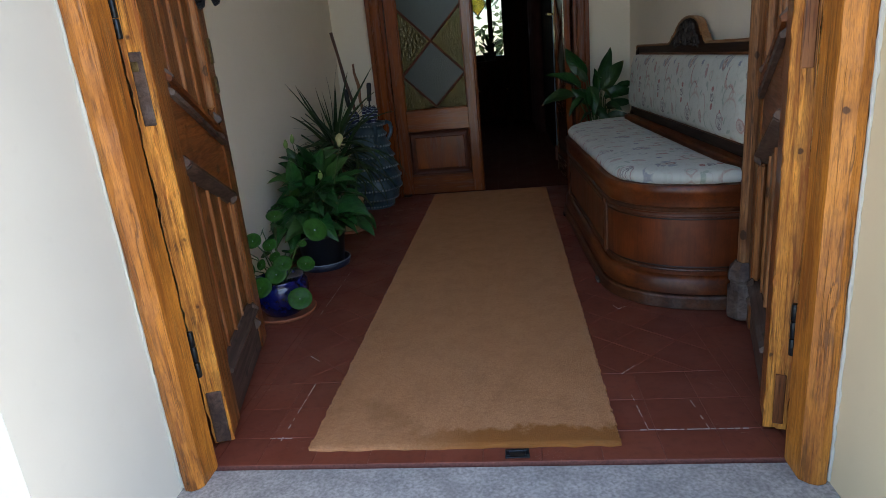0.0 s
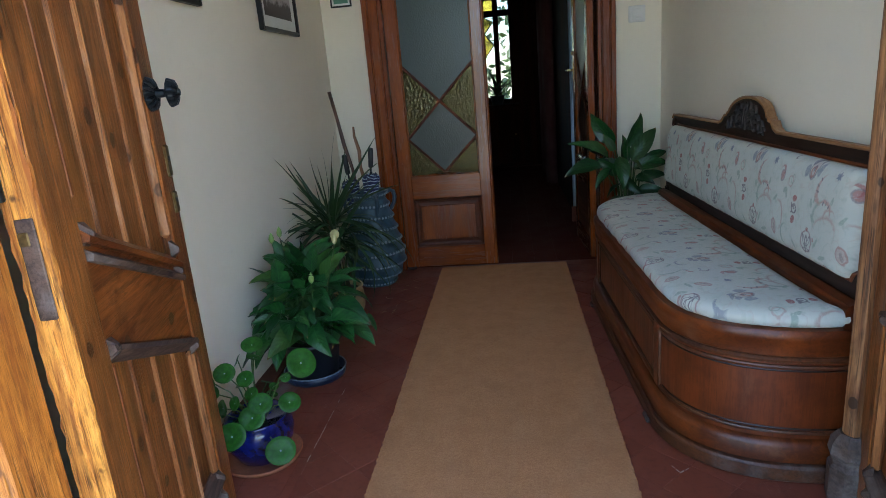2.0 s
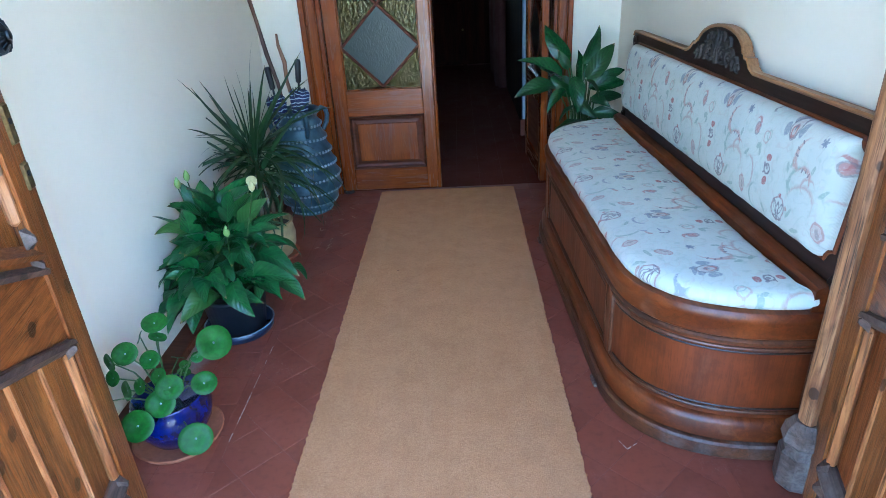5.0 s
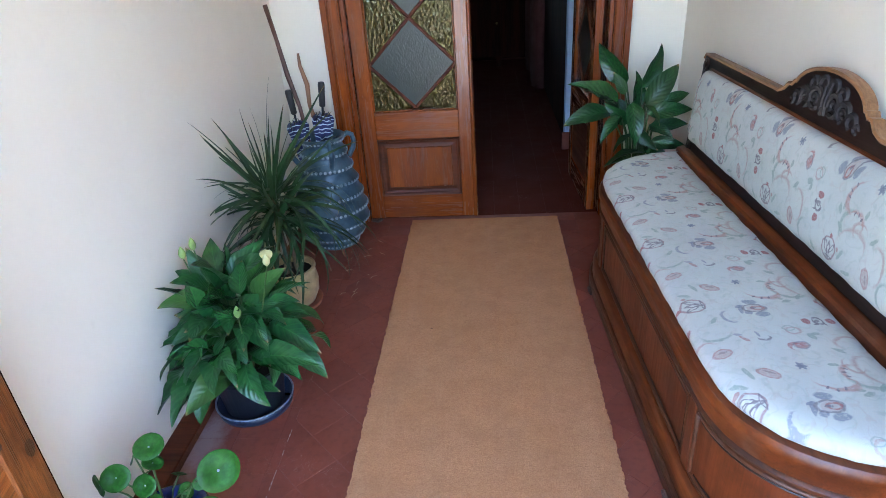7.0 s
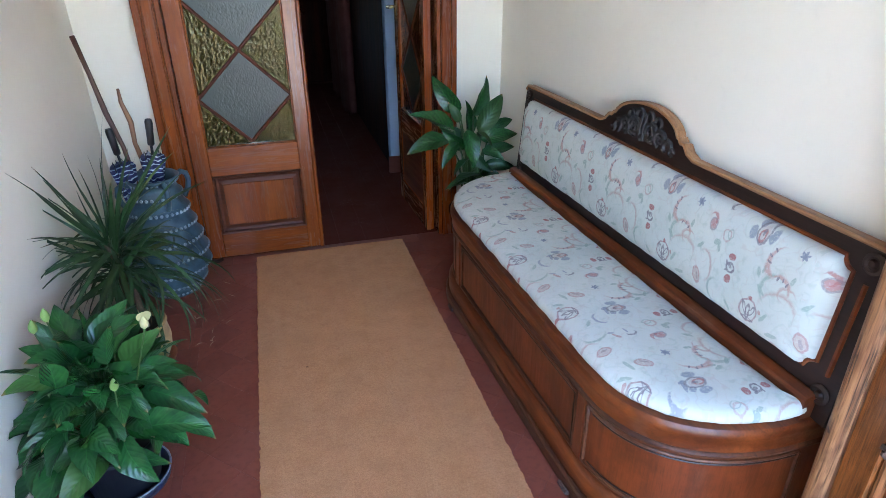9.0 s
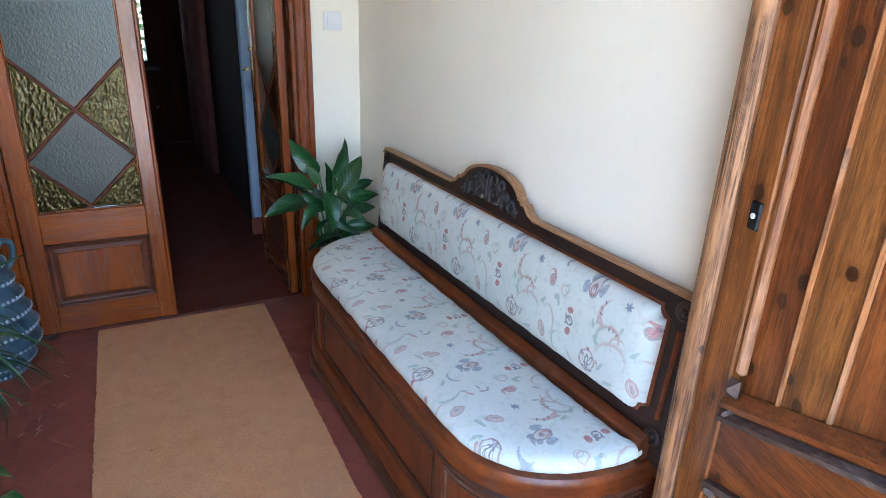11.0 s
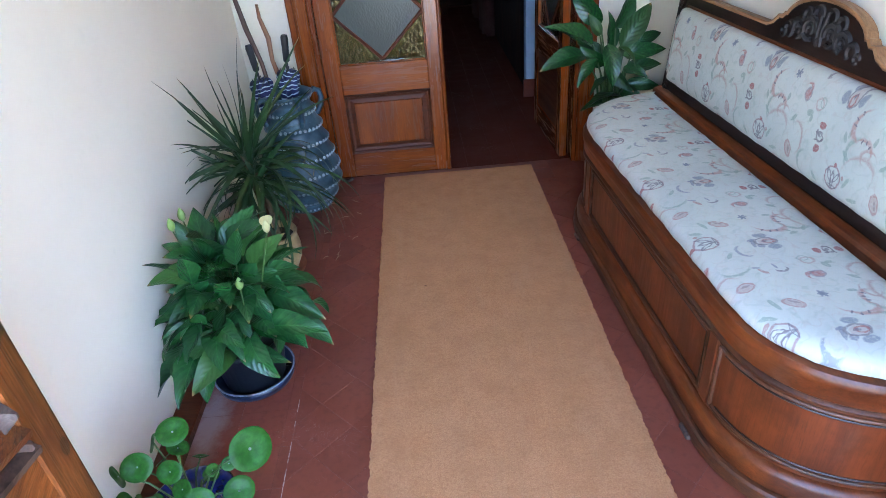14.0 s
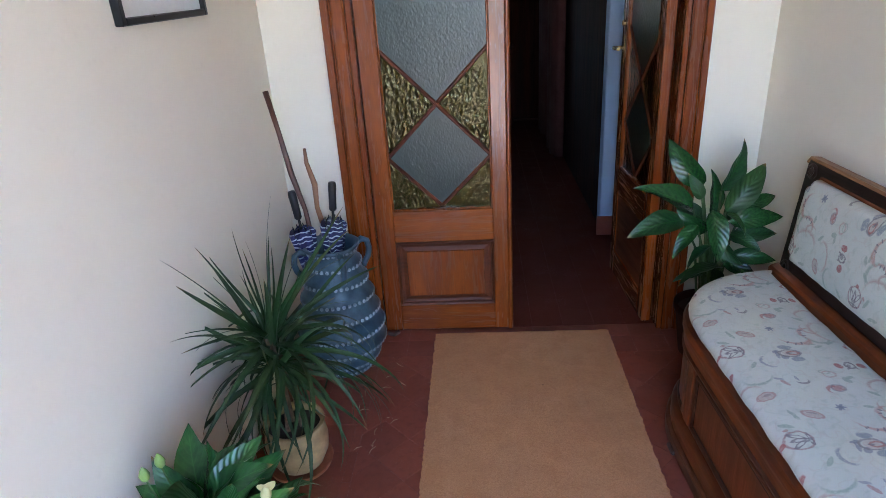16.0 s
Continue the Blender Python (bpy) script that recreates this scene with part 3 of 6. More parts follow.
def leaf_mesh(name, length, width, bend, fold, material, point=0.5, nl=8, twist=0.0, wave=0.0, taper=0.0):
    """A blade from the origin along +y, arching down; UV: across from -1 to 1, along from 0 to 1."""
    bm = bmesh.new()
    uvl = bm.loops.layers.uv.new("UVMap")
    rows, info = [], {}
    y = z = 0.0
    for i in range(nl + 1):
        t = i / nl
        ang = bend[0] + (bend[1] - bend[0]) * t
        if i:
            y += length / nl * math.cos(ang)
            z += length / nl * math.sin(ang)
        w = width * 0.5 * max(0.0, math.sin(math.pi * min(1, t ** point))) ** 0.85 * (1 - taper * t * t) + (0.0012 if 0 < i < nl else 0.0004)
        tw = twist * t
        row = []
        for s in (-1, -0.5, 0, 0.5, 1):
            dx, dz = s * w, abs(s) * w * fold + wave * math.sin(t * 14 + s * 2) * abs(s) * w
            p = Vector((dx * math.cos(tw) - dz * math.sin(tw), y - dz * math.sin(ang), z + dz * math.cos(ang) + dx * math.sin(tw)))
            v = bm.verts.new(p)
            info[v] = (s, t)
            row.append(v)
        rows.append(row)
    for a, b in zip(rows, rows[1:]):
        for k in range(4):
            f = bm.faces.new((a[k], a[k + 1], b[k + 1], b[k]))
            for lp in f.loops:
                lp[uvl].uv = info[lp.vert]
    me = bpy.data.meshes.new(name)
    bm.to_mesh(me)
    bm.free()
    me.materials.append(M[material])
    me.polygons.foreach_set("use_smooth", [True] * len(me.polygons))
    return me


# ---------------------------------------------------------------- the setting
X_LEFT, Y_BACK, CEIL = -1.145, 4.69, 2.9


def wall_right_x(y):
    return 0.964 + 0.03 * (Y_BACK - y)


def prism(pts, z0, z1):
    bm = bmesh.new()
    return loft(bm, [[(x, y, z) for x, y in pts] for z in (z0, z1)])


# outside: ground, steps, facade with the door opening
setting("ground", prism([(-60, -60), (60, -60), (60, 60), (-60, 60)], -0.60, -0.40), "gravel", "pale gravel ground outside the house", "ground")
setting("doorstep", box(-1.6, 1.6, 0.08, 0.50, -0.40, -0.19, c=0.01), "stone", "grey stone step below the front door", "step")
setting("threshold", box(-1.25, 1.25, 0.46, 1.392, -0.22, -0.006, c=0.012), "stone", "worn grey stone threshold slab", "threshold")
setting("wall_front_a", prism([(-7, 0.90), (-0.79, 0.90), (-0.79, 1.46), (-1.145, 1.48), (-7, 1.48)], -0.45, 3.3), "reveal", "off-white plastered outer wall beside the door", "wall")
setting("wall_front_b", prism([(0.775, 0.90), (7, 0.90), (7, 1.48), (1.06, 1.48), (0.775, 1.46)], -0.45, 3.3), "reveal_warm_lit", "plastered outer wall beside the door, coloured cream for warm light", "wall")
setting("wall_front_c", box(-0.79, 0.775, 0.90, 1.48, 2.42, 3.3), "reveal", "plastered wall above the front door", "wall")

# vestibule
setting("wall_west", prism([(X_LEFT - 0.2, 1.48), (X_LEFT, 1.48), (X_LEFT, Y_BACK), (X_LEFT - 0.2, Y_BACK)], -0.05, CEIL), "wall", "cream plastered wall", "wall")
setting("wall_east", prism([(wall_right_x(1.48), 1.48), (wall_right_x(1.48) + 0.2, 1.48), (wall_right_x(Y_BACK) + 0.2, Y_BACK), (wall_right_x(Y_BACK), Y_BACK)], -0.05, CEIL), "wall", "cream plastered wall behind the bench", "wall")
setting("wall_north_a", box(-2.0, -0.765, Y_BACK, 4.86, -0.05, CEIL, c=0.001), "wall", "cream plastered wall beside the inner door", "wall")
setting("wall_north_b", box(0.60, 2.0, Y_BACK, 4.86, -0.05, CEIL, c=0.001), "wall", "cream plastered wall beside the inner door", "wall")
setting("wall_north_c", box(-0.765, 0.60, Y_BACK, 4.86, 2.16, CEIL, c=0.001), "wall", "cream plastered wall above the inner door", "wall")
setting("ceiling", box(-2.0, 2.0, 1.40, 4.78, CEIL, CEIL + 0.15), "ceiling", "off-white plastered ceiling", "ceiling")
# unseen ceiling, made near black to cut the light in the hall
setting("ceiling_hall", box(-2.0, 2.0, 4.78, 9.8, CEIL, CEIL + 0.15), "wood_and_hall_shade", "unseen hall ceiling, near black to keep the hall dark", "ceiling")

# hall beyond the inner door; near-black walls put its shade into the colour
setting("wall_hall_west", box(-1.8, -1.6, 4.86, 9.5, -0.05, CEIL), "wood_and_hall_shade", "hall wall, near black to keep the hall dark", "wall")
setting("wall_hall_corner", box(0.520, 2.0, 5.80, 5.90, -0.05, CEIL, c=0.006), "blue_lit_wall", "white wall corner in the hall, coloured blue for the light on it", "wall")
setting("wall_hall_side", box(0.545, 2.0, 5.90, 9.5, -0.05, CEIL, c=0.006), "wood_and_hall_shade", "wall along the hall, near black for its shade", "wall")
setting("wall_hall_east", box(1.6, 1.8, 4.86, 5.80, -0.05, CEIL), "wood_and_hall_shade", "hall wall behind the open door, near black for shade", "wall")
setting("baseboard_hall", box(0.500, 0.75, 5.788, 5.80, 0.0, 0.13, c=0.003), "tile", "red tile skirting in the hall", "skirting")
WIN_Y = 9.5
setting("wall_hall_north_a", box(-1.8, -0.72, WIN_Y, 9.7, -0.05, CEIL), "wood_and_hall_shade", "hall wall beside the window, near black for shade", "wall")
setting("wall_hall_north_b", box(0.12, 0.6, WIN_Y, 9.7, -0.05, CEIL), "wood_and_hall_shade", "hall wall beside the window, near black for shade", "wall")
setting("wall_hall_north_c", box(-0.72, 0.12, WIN_Y, 9.7, -0.05, 0.92), "wood_and_hall_shade", "wall below the hall window, near black for shade", "wall")
setting("wall_hall_north_d", box(-0.72, 0.12, WIN_Y, 9.7, 2.28, CEIL), "wood_and_hall_shade", "wall above the hall window, near black for shade", "wall")

win = thing("window_1", "tall hall window with leaded yellow panes", "window", kind="structure")
bm = bmesh.new()
for x0, x1 in ((-0.72, -0.66), (-0.14, -0.07), (0.07, 0.12)):
    cbox(bm, x0, x1, WIN_Y + 0.02, WIN_Y + 0.09, 0.92, 2.28)
cbox(bm, -0.66, -0.14, WIN_Y + 0.02, WIN_Y + 0.09, 0.92, 0.98)
cbox(bm, -0.07, 0.07, WIN_Y + 0.02, WIN_Y + 0.09, 0.92, 0.95)
cbox(bm, -0.66, -0.14, WIN_Y + 0.02, WIN_Y + 0.09, 2.05, 2.13)
cbox(bm, -0.07, 0.07, WIN_Y + 0.02, WIN_Y + 0.09, 2.05, 2.13)
part("window_frame", bm, "wood_and_hall_shade", win)
for x0, x1, z0, z1, g in ((-0.66, -0.14, 0.98, 2.05, "glass_dimming"), (-0.07, 0.07, 0.95, 2.05, "glass_dimming"), (-0.66, -0.14, 2.13, 2.28, "glass_yellow"), (-0.07, 0.07, 2.13, 2.28, "glass_dimming")):
    pane = part("pane", box(x0, x1, WIN_Y + 0.05, WIN_Y + 0.056, z0, z1, c=0.001), g, win)
    pane.visible_shadow = False
for k in range(3):
    z = 1.98 - 0.30 * k
    d4 = [(-0.40, z), (-0.27, z - 0.16), (-0.14, z), (-0.27, z + 0.16)]
    bm = loft(bmesh.new(), [[(x, WIN_Y + y, max(0.99, min(2.05, q))) for x, q in d4] for y in (0.044, 0.049)])
    if k < 2:
        part("yellow_pane", bm, "glass_yellow", win).visible_shadow = False
    else:
        bm.free()
bm = bmesh.new()
for k in range(2):
    z = 1.98 - 0.30 * k
    for a, b in (((-0.14, z), (-0.27, z - 0.16)), ((-0.27, z - 0.16), (-0.40, z)), ((-0.14, z), (-0.27, min(2.05, z + 0.16))), ((-0.40, z), (-0.27, min(2.05, z + 0.16)))):
        tube(bm, [(a[0], WIN_Y + 0.042, a[1]), (b[0], WIN_Y + 0.042, b[1])], 0.008, 6)
part("lead", bm, "black", win)

# garden behind the hall window, made tall and dense to block sky light
rng = random.Random(5)
bm = bmesh.new()
for k in range(5200):
    c = Vector((rng.uniform(-4, 4), 11.6 + rng.gauss(0, 0.35), rng.uniform(-0.4, 4.6)))
    if rng.random() < 0.04 * max(0, c.z - 0.8):
        continue
    t = Euler((rng.uniform(0, 6), rng.uniform(0, 6), rng.uniform(0, 6))).to_matrix()
    s = rng.uniform(0.06, 0.15)
    bm.faces.new([bm.verts.new(c + t @ Vector(p) * s) for p in ((0, -1, 0), (0.45, 0, 0.1), (0, 1, 0), (-0.45, 0, 0.1))])
tagged(new("garden_hedge", mesh_of("garden_hedge", bm, "hedge")), "loose green garden foliage outside the window", "hedge", kind="stuff")
# unseen shrubs added in front of the house, behind the walk, for bounced light
bm = bmesh.new()
for k in range(2600):
    c = Vector((rng.uniform(-14, 14), -13 + rng.gauss(0, 0.8), rng.uniform(-0.4, 2.2)))
    t = Euler((rng.uniform(0, 6), rng.uniform(0, 6), rng.uniform(0, 6))).to_matrix()
    s = rng.uniform(0.15, 0.4)
    bm.faces.new([bm.verts.new(c + t @ Vector(p) * s) for p in ((0, -1, 0), (0.45, 0, 0.1), (0, 1, 0), (-0.45, 0, 0.1))])
tagged(new("unseen_bounce_shrubs", mesh_of("unseen_bounce_shrubs", bm, "hedge")), "unseen green shrubs added for bounced light", "shrub", kind="stuff")

# skirting
setting("baseboard_west", box(X_LEFT, -1.062, 1.50, 4.60, 0.0, 0.035, c=0.004), "red_dark", "low dark brown skirting along the wall", "skirting")


# ---------------------------------------------------------------- front door
door_frame = thing("door_frame_front", "weathered honey-coloured pine door frame", "door frame", kind="structure")


def post_outline(x_wall, x_gap, s):
    """Plan of a frame post with a rounded outer bead; s points into the opening."""
    return [(x_wall, 1.315), (x_wall + s * 0.012, 1.300), (x_wall + s * 0.030, 1.296), (x_wall + s * 0.046, 1.302), (x_gap, 1.318), (x_gap, 1.395), (x_gap - s * 0.006, 1.40), (x_gap - s * 0.048, 1.402), (x_gap - s * 0.048, 1.46), (x_wall, 1.46)]


def worn_post(x_wall, x_gap, s, seed):
    rings = []
    for k in range(122):
        z = -0.004 + 2.424 * k / 121
        ring = []
        for i, (x, y) in enumerate(post_outline(x_wall, x_gap, s)):
            w = 0.0045 if 0 < i < 4 else 0.0025 if i < 7 else 0.0
            ring.append((x - s * abs(noise.noise((z * 9, i * 3.7, seed))) * w * (1 if i else 0), y + noise.noise((z * 14, i * 5.1, seed + 4)) * w, z))
        rings.append(ring)
    return part("post", loft(bmesh.new(), rings), "post_z", door_frame)


worn_post(-0.789, -0.733, 1, 1.0)
worn_post(0.774, 0.712, -1, 2.0)
for x, seed in ((-0.787, 3.0), (0.772, 6.0)):
    pts = [(x + 0.002 * noise.noise((k * 0.5, seed, 0)), 1.306 + 0.004 * noise.noise((k * 0.4, seed, 5)), 2.40 * k / 150) for k in range(151)]
    part("plaster_seam", tube(bmesh.new(), pts, [0.0035 + 0.006 * abs(noise.noise((k * 0.33, seed, 9))) for k in range(151)], 7), "reveal", door_frame, "crumbled plaster along the frame", True)
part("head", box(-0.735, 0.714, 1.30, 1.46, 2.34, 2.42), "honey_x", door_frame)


def front_door_leaf(at, s, label, W):
    """An old pine leaf: stiles, rails, boarded panels and worn ledges. s: the side to which its thickness goes."""
    T, H = 0.052, 2.30
    leaf = thing("door_1" if s > 0 else "door_2", label, "door", at, kind="structure")

    def b(x0, x1, y0, y1, z0, z1, c=0.004):
        a, d = sorted((s * y0, s * y1))
        return box(x0, x1, a, d, z0, z1, c=c)

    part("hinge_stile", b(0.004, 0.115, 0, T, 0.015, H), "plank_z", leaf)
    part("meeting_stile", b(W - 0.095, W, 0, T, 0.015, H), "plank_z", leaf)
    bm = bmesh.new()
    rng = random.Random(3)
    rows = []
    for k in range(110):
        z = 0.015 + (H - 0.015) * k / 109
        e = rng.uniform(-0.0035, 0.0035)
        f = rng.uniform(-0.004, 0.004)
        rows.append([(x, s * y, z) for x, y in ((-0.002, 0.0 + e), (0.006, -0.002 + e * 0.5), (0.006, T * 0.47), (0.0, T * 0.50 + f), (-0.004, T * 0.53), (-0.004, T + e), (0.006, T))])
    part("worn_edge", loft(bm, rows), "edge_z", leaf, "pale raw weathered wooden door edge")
    x_in, x_out = 0.115, W - 0.095
    for z0, z1, m in ((0.015, 0.165, "grey_wood"), (2.14, H, "honey_x")):
        part("rail", b(x_in, x_out, 0.006, T - 0.006, z0, z1), m, leaf)

    def slope(x, z):
        """Height on the slanting middle rail."""
        return z - 0.385 * (x - x_in)

    def slanted(y0, y1, z0, z1):
        return loft(bmesh.new(), [[(x, s * y, slope(x, z)) for y, z in ((y0, z0 + 0.004), (y0 + 0.004, z0), (y1, z0), (y1, z1), (y0 + 0.004, z1), (y0, z1 - 0.004))] for x in (x_in, (x_in + x_out) / 2, x_out)])

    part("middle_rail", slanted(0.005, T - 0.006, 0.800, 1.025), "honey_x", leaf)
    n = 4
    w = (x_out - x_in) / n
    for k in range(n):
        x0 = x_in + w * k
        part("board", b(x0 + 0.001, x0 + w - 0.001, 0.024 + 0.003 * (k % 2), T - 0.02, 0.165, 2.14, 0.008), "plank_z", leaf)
        if k:
            part("bead", tube(bmesh.new(), [(x0, s * 0.023, 0.165), (x0, s * 0.023, 2.14)], 0.0060, 6), "honey_z", leaf, smooth=True)
    for x0 in (x_in, x_out - 0.026):
        lower, upper = slope(x0, 0.76), slope(x0, 1.075)
        part("panel_moulding", b(x0, x0 + 0.026, 0.003, 0.026, 0.20, lower, 0.009), "honey_z", leaf)
        part("panel_moulding", b(x0, x0 + 0.026, 0.003, 0.026, upper, 2.14, 0.009), "honey_z", leaf)

    def ledge(z, up, m, depth=0.036):
        prof = ((-0.010, 0.0), (-0.013, 0.012), (0.0, 0.022), (0.018, depth), (0.03, depth), (0.03, 0.0))
        rows = [[(x, s * y, slope(x, z) + up * q) for y, q in prof] for x in (x_in + 0.002, (x_in + x_out) / 2, x_out - 0.002)]
        part("ledge", loft(bmesh.new(), rows), m, leaf, "worn moulding ledge")

    ledge(1.000, 1, "honey_x")
    ledge(0.965, 1, "grey_wood", 0.030)
    ledge(0.800, -1, "grey_wood")
    for x, z in ((x_in + 0.004, 1.015), (x_out - 0.030, 1.045), (x_out - 0.034, 0.985), (x_out - 0.030, 0.775), (x_in + 0.004, 0.79), (x_out - 0.030, 0.36), (x_out - 0.036, 0.30)):
        zz = slope(x, z)
        c = [(x, zz - 0.022), (x + 0.030, zz - 0.030), (x + 0.030, zz + 0.018), (x, zz + 0.024)]
        mx, mz = x + 0.017, zz - 0.004
        bm = loft(bmesh.new(), [[(p, s * 0.006, q) for p, q in c], [(mx + (p - mx) * 0.2, s * -0.013, mz + (q - mz) * 0.2) for p, q in c]])
        part("corner_block", bm, "grey_wood", leaf, "greyed chipped corner block")
    rows = [[(x, s * y, 0.165 + q) for y, q in ((-0.008, 0.0), (-0.010, 0.012), (0.002, 0.022), (0.020, 0.036), (0.03, 0.036), (0.03, 0.0))] for x in (x_in, x_out)]
    part("ledge", loft(bmesh.new(), rows), "grey_wood", leaf, "worn moulding ledge")
    return leaf, T


LW, RW = 0.698, 0.678
left_leaf, LT = front_door_leaf(pose(-0.728, 1.490, 0, 0, 0, 103.6), 1, "open weathered pine front door leaf with a dark iron knob", LW)
right_leaf, LT = front_door_leaf(pose(0.704, 1.500, 0, 0, 0, 74), -1, "open weathered pine front door leaf with a rounded cover strip", RW)


def iron_knob(parent, x, z):
    knob = part("door_knob", lathe(bmesh.new(), [(0.036, 0.0), (0.040, 0.005), (0.034, 0.011), (0.018, 0.016), (0.011, 0.020), (0.010, 0.040), (0.014, 0.045), (0.030, 0.049), (0.033, 0.055), (0.029, 0.065), (0.017, 0.071), (0.009, 0.073), (0.008, 0.077), (0.001, 0.078)], 24, pose(x, 0, z, 90, 0, 0)), "iron", parent, "dark fluted iron door knob", True)
    for ring, y0, r0 in (("rosette", -0.007, 0.038), ("grip", -0.056, 0.031)):
        bm = bmesh.new()
        for k in range(14):
            a = 2 * math.pi * k / 14
            tube(bm, [(x + r0 * math.cos(a), y0 + 0.006, z + r0 * math.sin(a)), (x + r0 * 0.85 * math.cos(a), y0 - 0.007, z + r0 * 0.85 * math.sin(a)), (x + r0 * 0.5 * math.cos(a), y0 - 0.014, z + r0 * 0.5 * math.sin(a))], [0.0065, 0.006, 0.003], 6)
        part(ring, bm, "iron", knob, smooth=True)


iron_knob(left_leaf, LW - 0.068, 1.255)
for z, h in ((1.085, 0.085), (0.975, 0.06)):
    plate = part("lock_plate", box(LW - 0.040, LW - 0.008, -0.006, 0.004, z - h / 2, z + h / 2, c=0.005), "brass", left_leaf, "dull brass lock plate")
    part("keyhole", lathe(bmesh.new(), [(0.007, 0), (0.007, 0.002), (0.001, 0.0025)], 12, pose(LW - 0.024, -0.0055, z + 0.006, 90, 0, 0)), "black", plate)
plate = part("lock_plate", box(RW - 0.078, RW - 0.046, -0.003, 0.006, 1.215, 1.275, c=0.004), "iron", right_leaf, "small dark metal keyhole plate")
part("keyhole", lathe(bmesh.new(), [(0.006, 0), (0.006, 0.002), (0.001, 0.0025)], 12, pose(RW - 0.062, 0.006, 1.245, -90, 0, 0)), "white_plastic", plate)
# cover strip on the meeting edge, with its block at the foot
rows = [[(RW + 0.022 + 0.032 * math.cos(a), 0.006 + 0.030 * math.sin(a), z) for a in [radians(q) for q in range(-110, 190, 25)]] for z in (0.20, 0.6, 1.2, 2.30)]
part("cover_strip", loft(bmesh.new(), rows), "strip_z", right_leaf, "rounded worn cover strip", True)
part("edge_strip", box(RW - 0.002, RW + 0.012, -LT, -0.018, 0.02, 2.3), "wood_and_hall_shade", right_leaf)
part("edge_strip", box(LW - 0.001, LW + 0.009, 0.004, LT, 0.02, 2.3), "wood_and_hall_shade", left_leaf)
oct_ring = [(math.cos(radians(22.5 + 45 * k)), math.sin(radians(22.5 + 45 * k))) for k in range(8)]
rows = [[(RW + 0.020 + r * u, 0.010 + r * v, z) for u, v in oct_ring] for r, z in ((0.050, 0.016), (0.056, 0.024), (0.056, 0.125), (0.048, 0.135), (0.048, 0.15), (0.058, 0.165), (0.052, 0.20), (0.034, 0.225))]
part("strip_base", loft(bmesh.new(), rows), "grey_wood", right_leaf, "carved greyed block at the foot")

for leaf, s in ((left_leaf, 1), (right_leaf, -1)):
    for z in (0.23, 1.10, 1.95):
        bm = bmesh.new()
        for k in range(3):
            lathe(bm, [(0.0075, z + 0.045 * k), (0.009, z + 0.003 + 0.045 * k), (0.009, z + 0.04 + 0.045 * k), (0.0075, z + 0.043 + 0.045 * k)], 10, pose(-0.012, s * (LT - 0.004), 0))
        part("hinge", bm, "iron", leaf, "rusty iron butt hinge", True)
patch = part("mortise", box(-0.0065, 0.0, 0.012, 0.040, 0.90, 1.07, c=0.002), "grey_wood", left_leaf, "old lock mortise in the door edge")
part("patch", box(-0.0085, 0.0, 0.022, 0.040, 1.025, 1.05, c=0.003), "brass", patch)
part("foot_patch", box(-0.0068, 0.0, 0.004, 0.046, 0.016, 0.175, c=0.003), "grey_wood", left_leaf, "greyed weathered foot of the door edge")
part("mortise", box(-0.0065, 0.0, -0.044, -0.018, 0.90, 1.06, c=0.002), "honey_z", right_leaf, "let-in repair piece in the door edge")
part("mortise", box(-0.0065, 0.0, -0.042, -0.018, 0.03, 0.17, c=0.002), "honey_z", right_leaf, "let-in repair piece at the foot of the edge")

# bolt socket in the floor
sock = thing("floor_bolt_socket", "small dark metal bolt socket set in the floor", "bolt socket", pose(0.072, 1.422, 0.0, 0, 0, 2))
bm = bmesh.new()
cbox(bm, -0.031, 0.031, -0.018, -0.010, 0.0, 0.004, 0.001)
cbox(bm, -0.031, 0.031, 0.010, 0.018, 0.0, 0.004, 0.001)
cbox(bm, -0.031, -0.020, -0.010, 0.010, 0.0, 0.004, 0.001)
cbox(bm, 0.020, 0.031, -0.010, 0.010, 0.0, 0.004, 0.001)
part("rim", bm, "iron", sock)
part("well", box(-0.02, 0.02, -0.01, 0.01, 0.0, 0.0015, c=0.0005), "black", sock)


# ---------------------------------------------------------------- inner door
casing = thing("door_frame_inner", "varnished reddish wooden door casing", "door frame", kind="structure")
for s, xo, xi in ((1, -0.865, -0.742), (-1, 0.678, 0.572)):
    w = abs(xi - xo)
    bands = ((0.0, 0.26, 4.600), (0.26, 0.34, 4.607), (0.34, 0.74, 4.602), (0.74, 0.80, 4.595), (0.80, 1.0, 4.610))
    for a, b2, y in bands:
        x0, x1 = sorted((xo + s * w * a, xo + s * w * b2))
        part("casing_strip", box(x0, x1, y, Y_BACK if a < 0.74 else 4.86, 0.0, 2.20 - 0.02 * a, c=0.003), "red_z", casing)
part("casing_head", box(-0.865, 0.678, 4.602, Y_BACK, 2.20, 2.32, c=0.005), "red_x", casing)
part("lining_head", box(-0.742, 0.572, 4.612, 4.86, 2.10, 2.20, c=0.004), "red_x", casing)


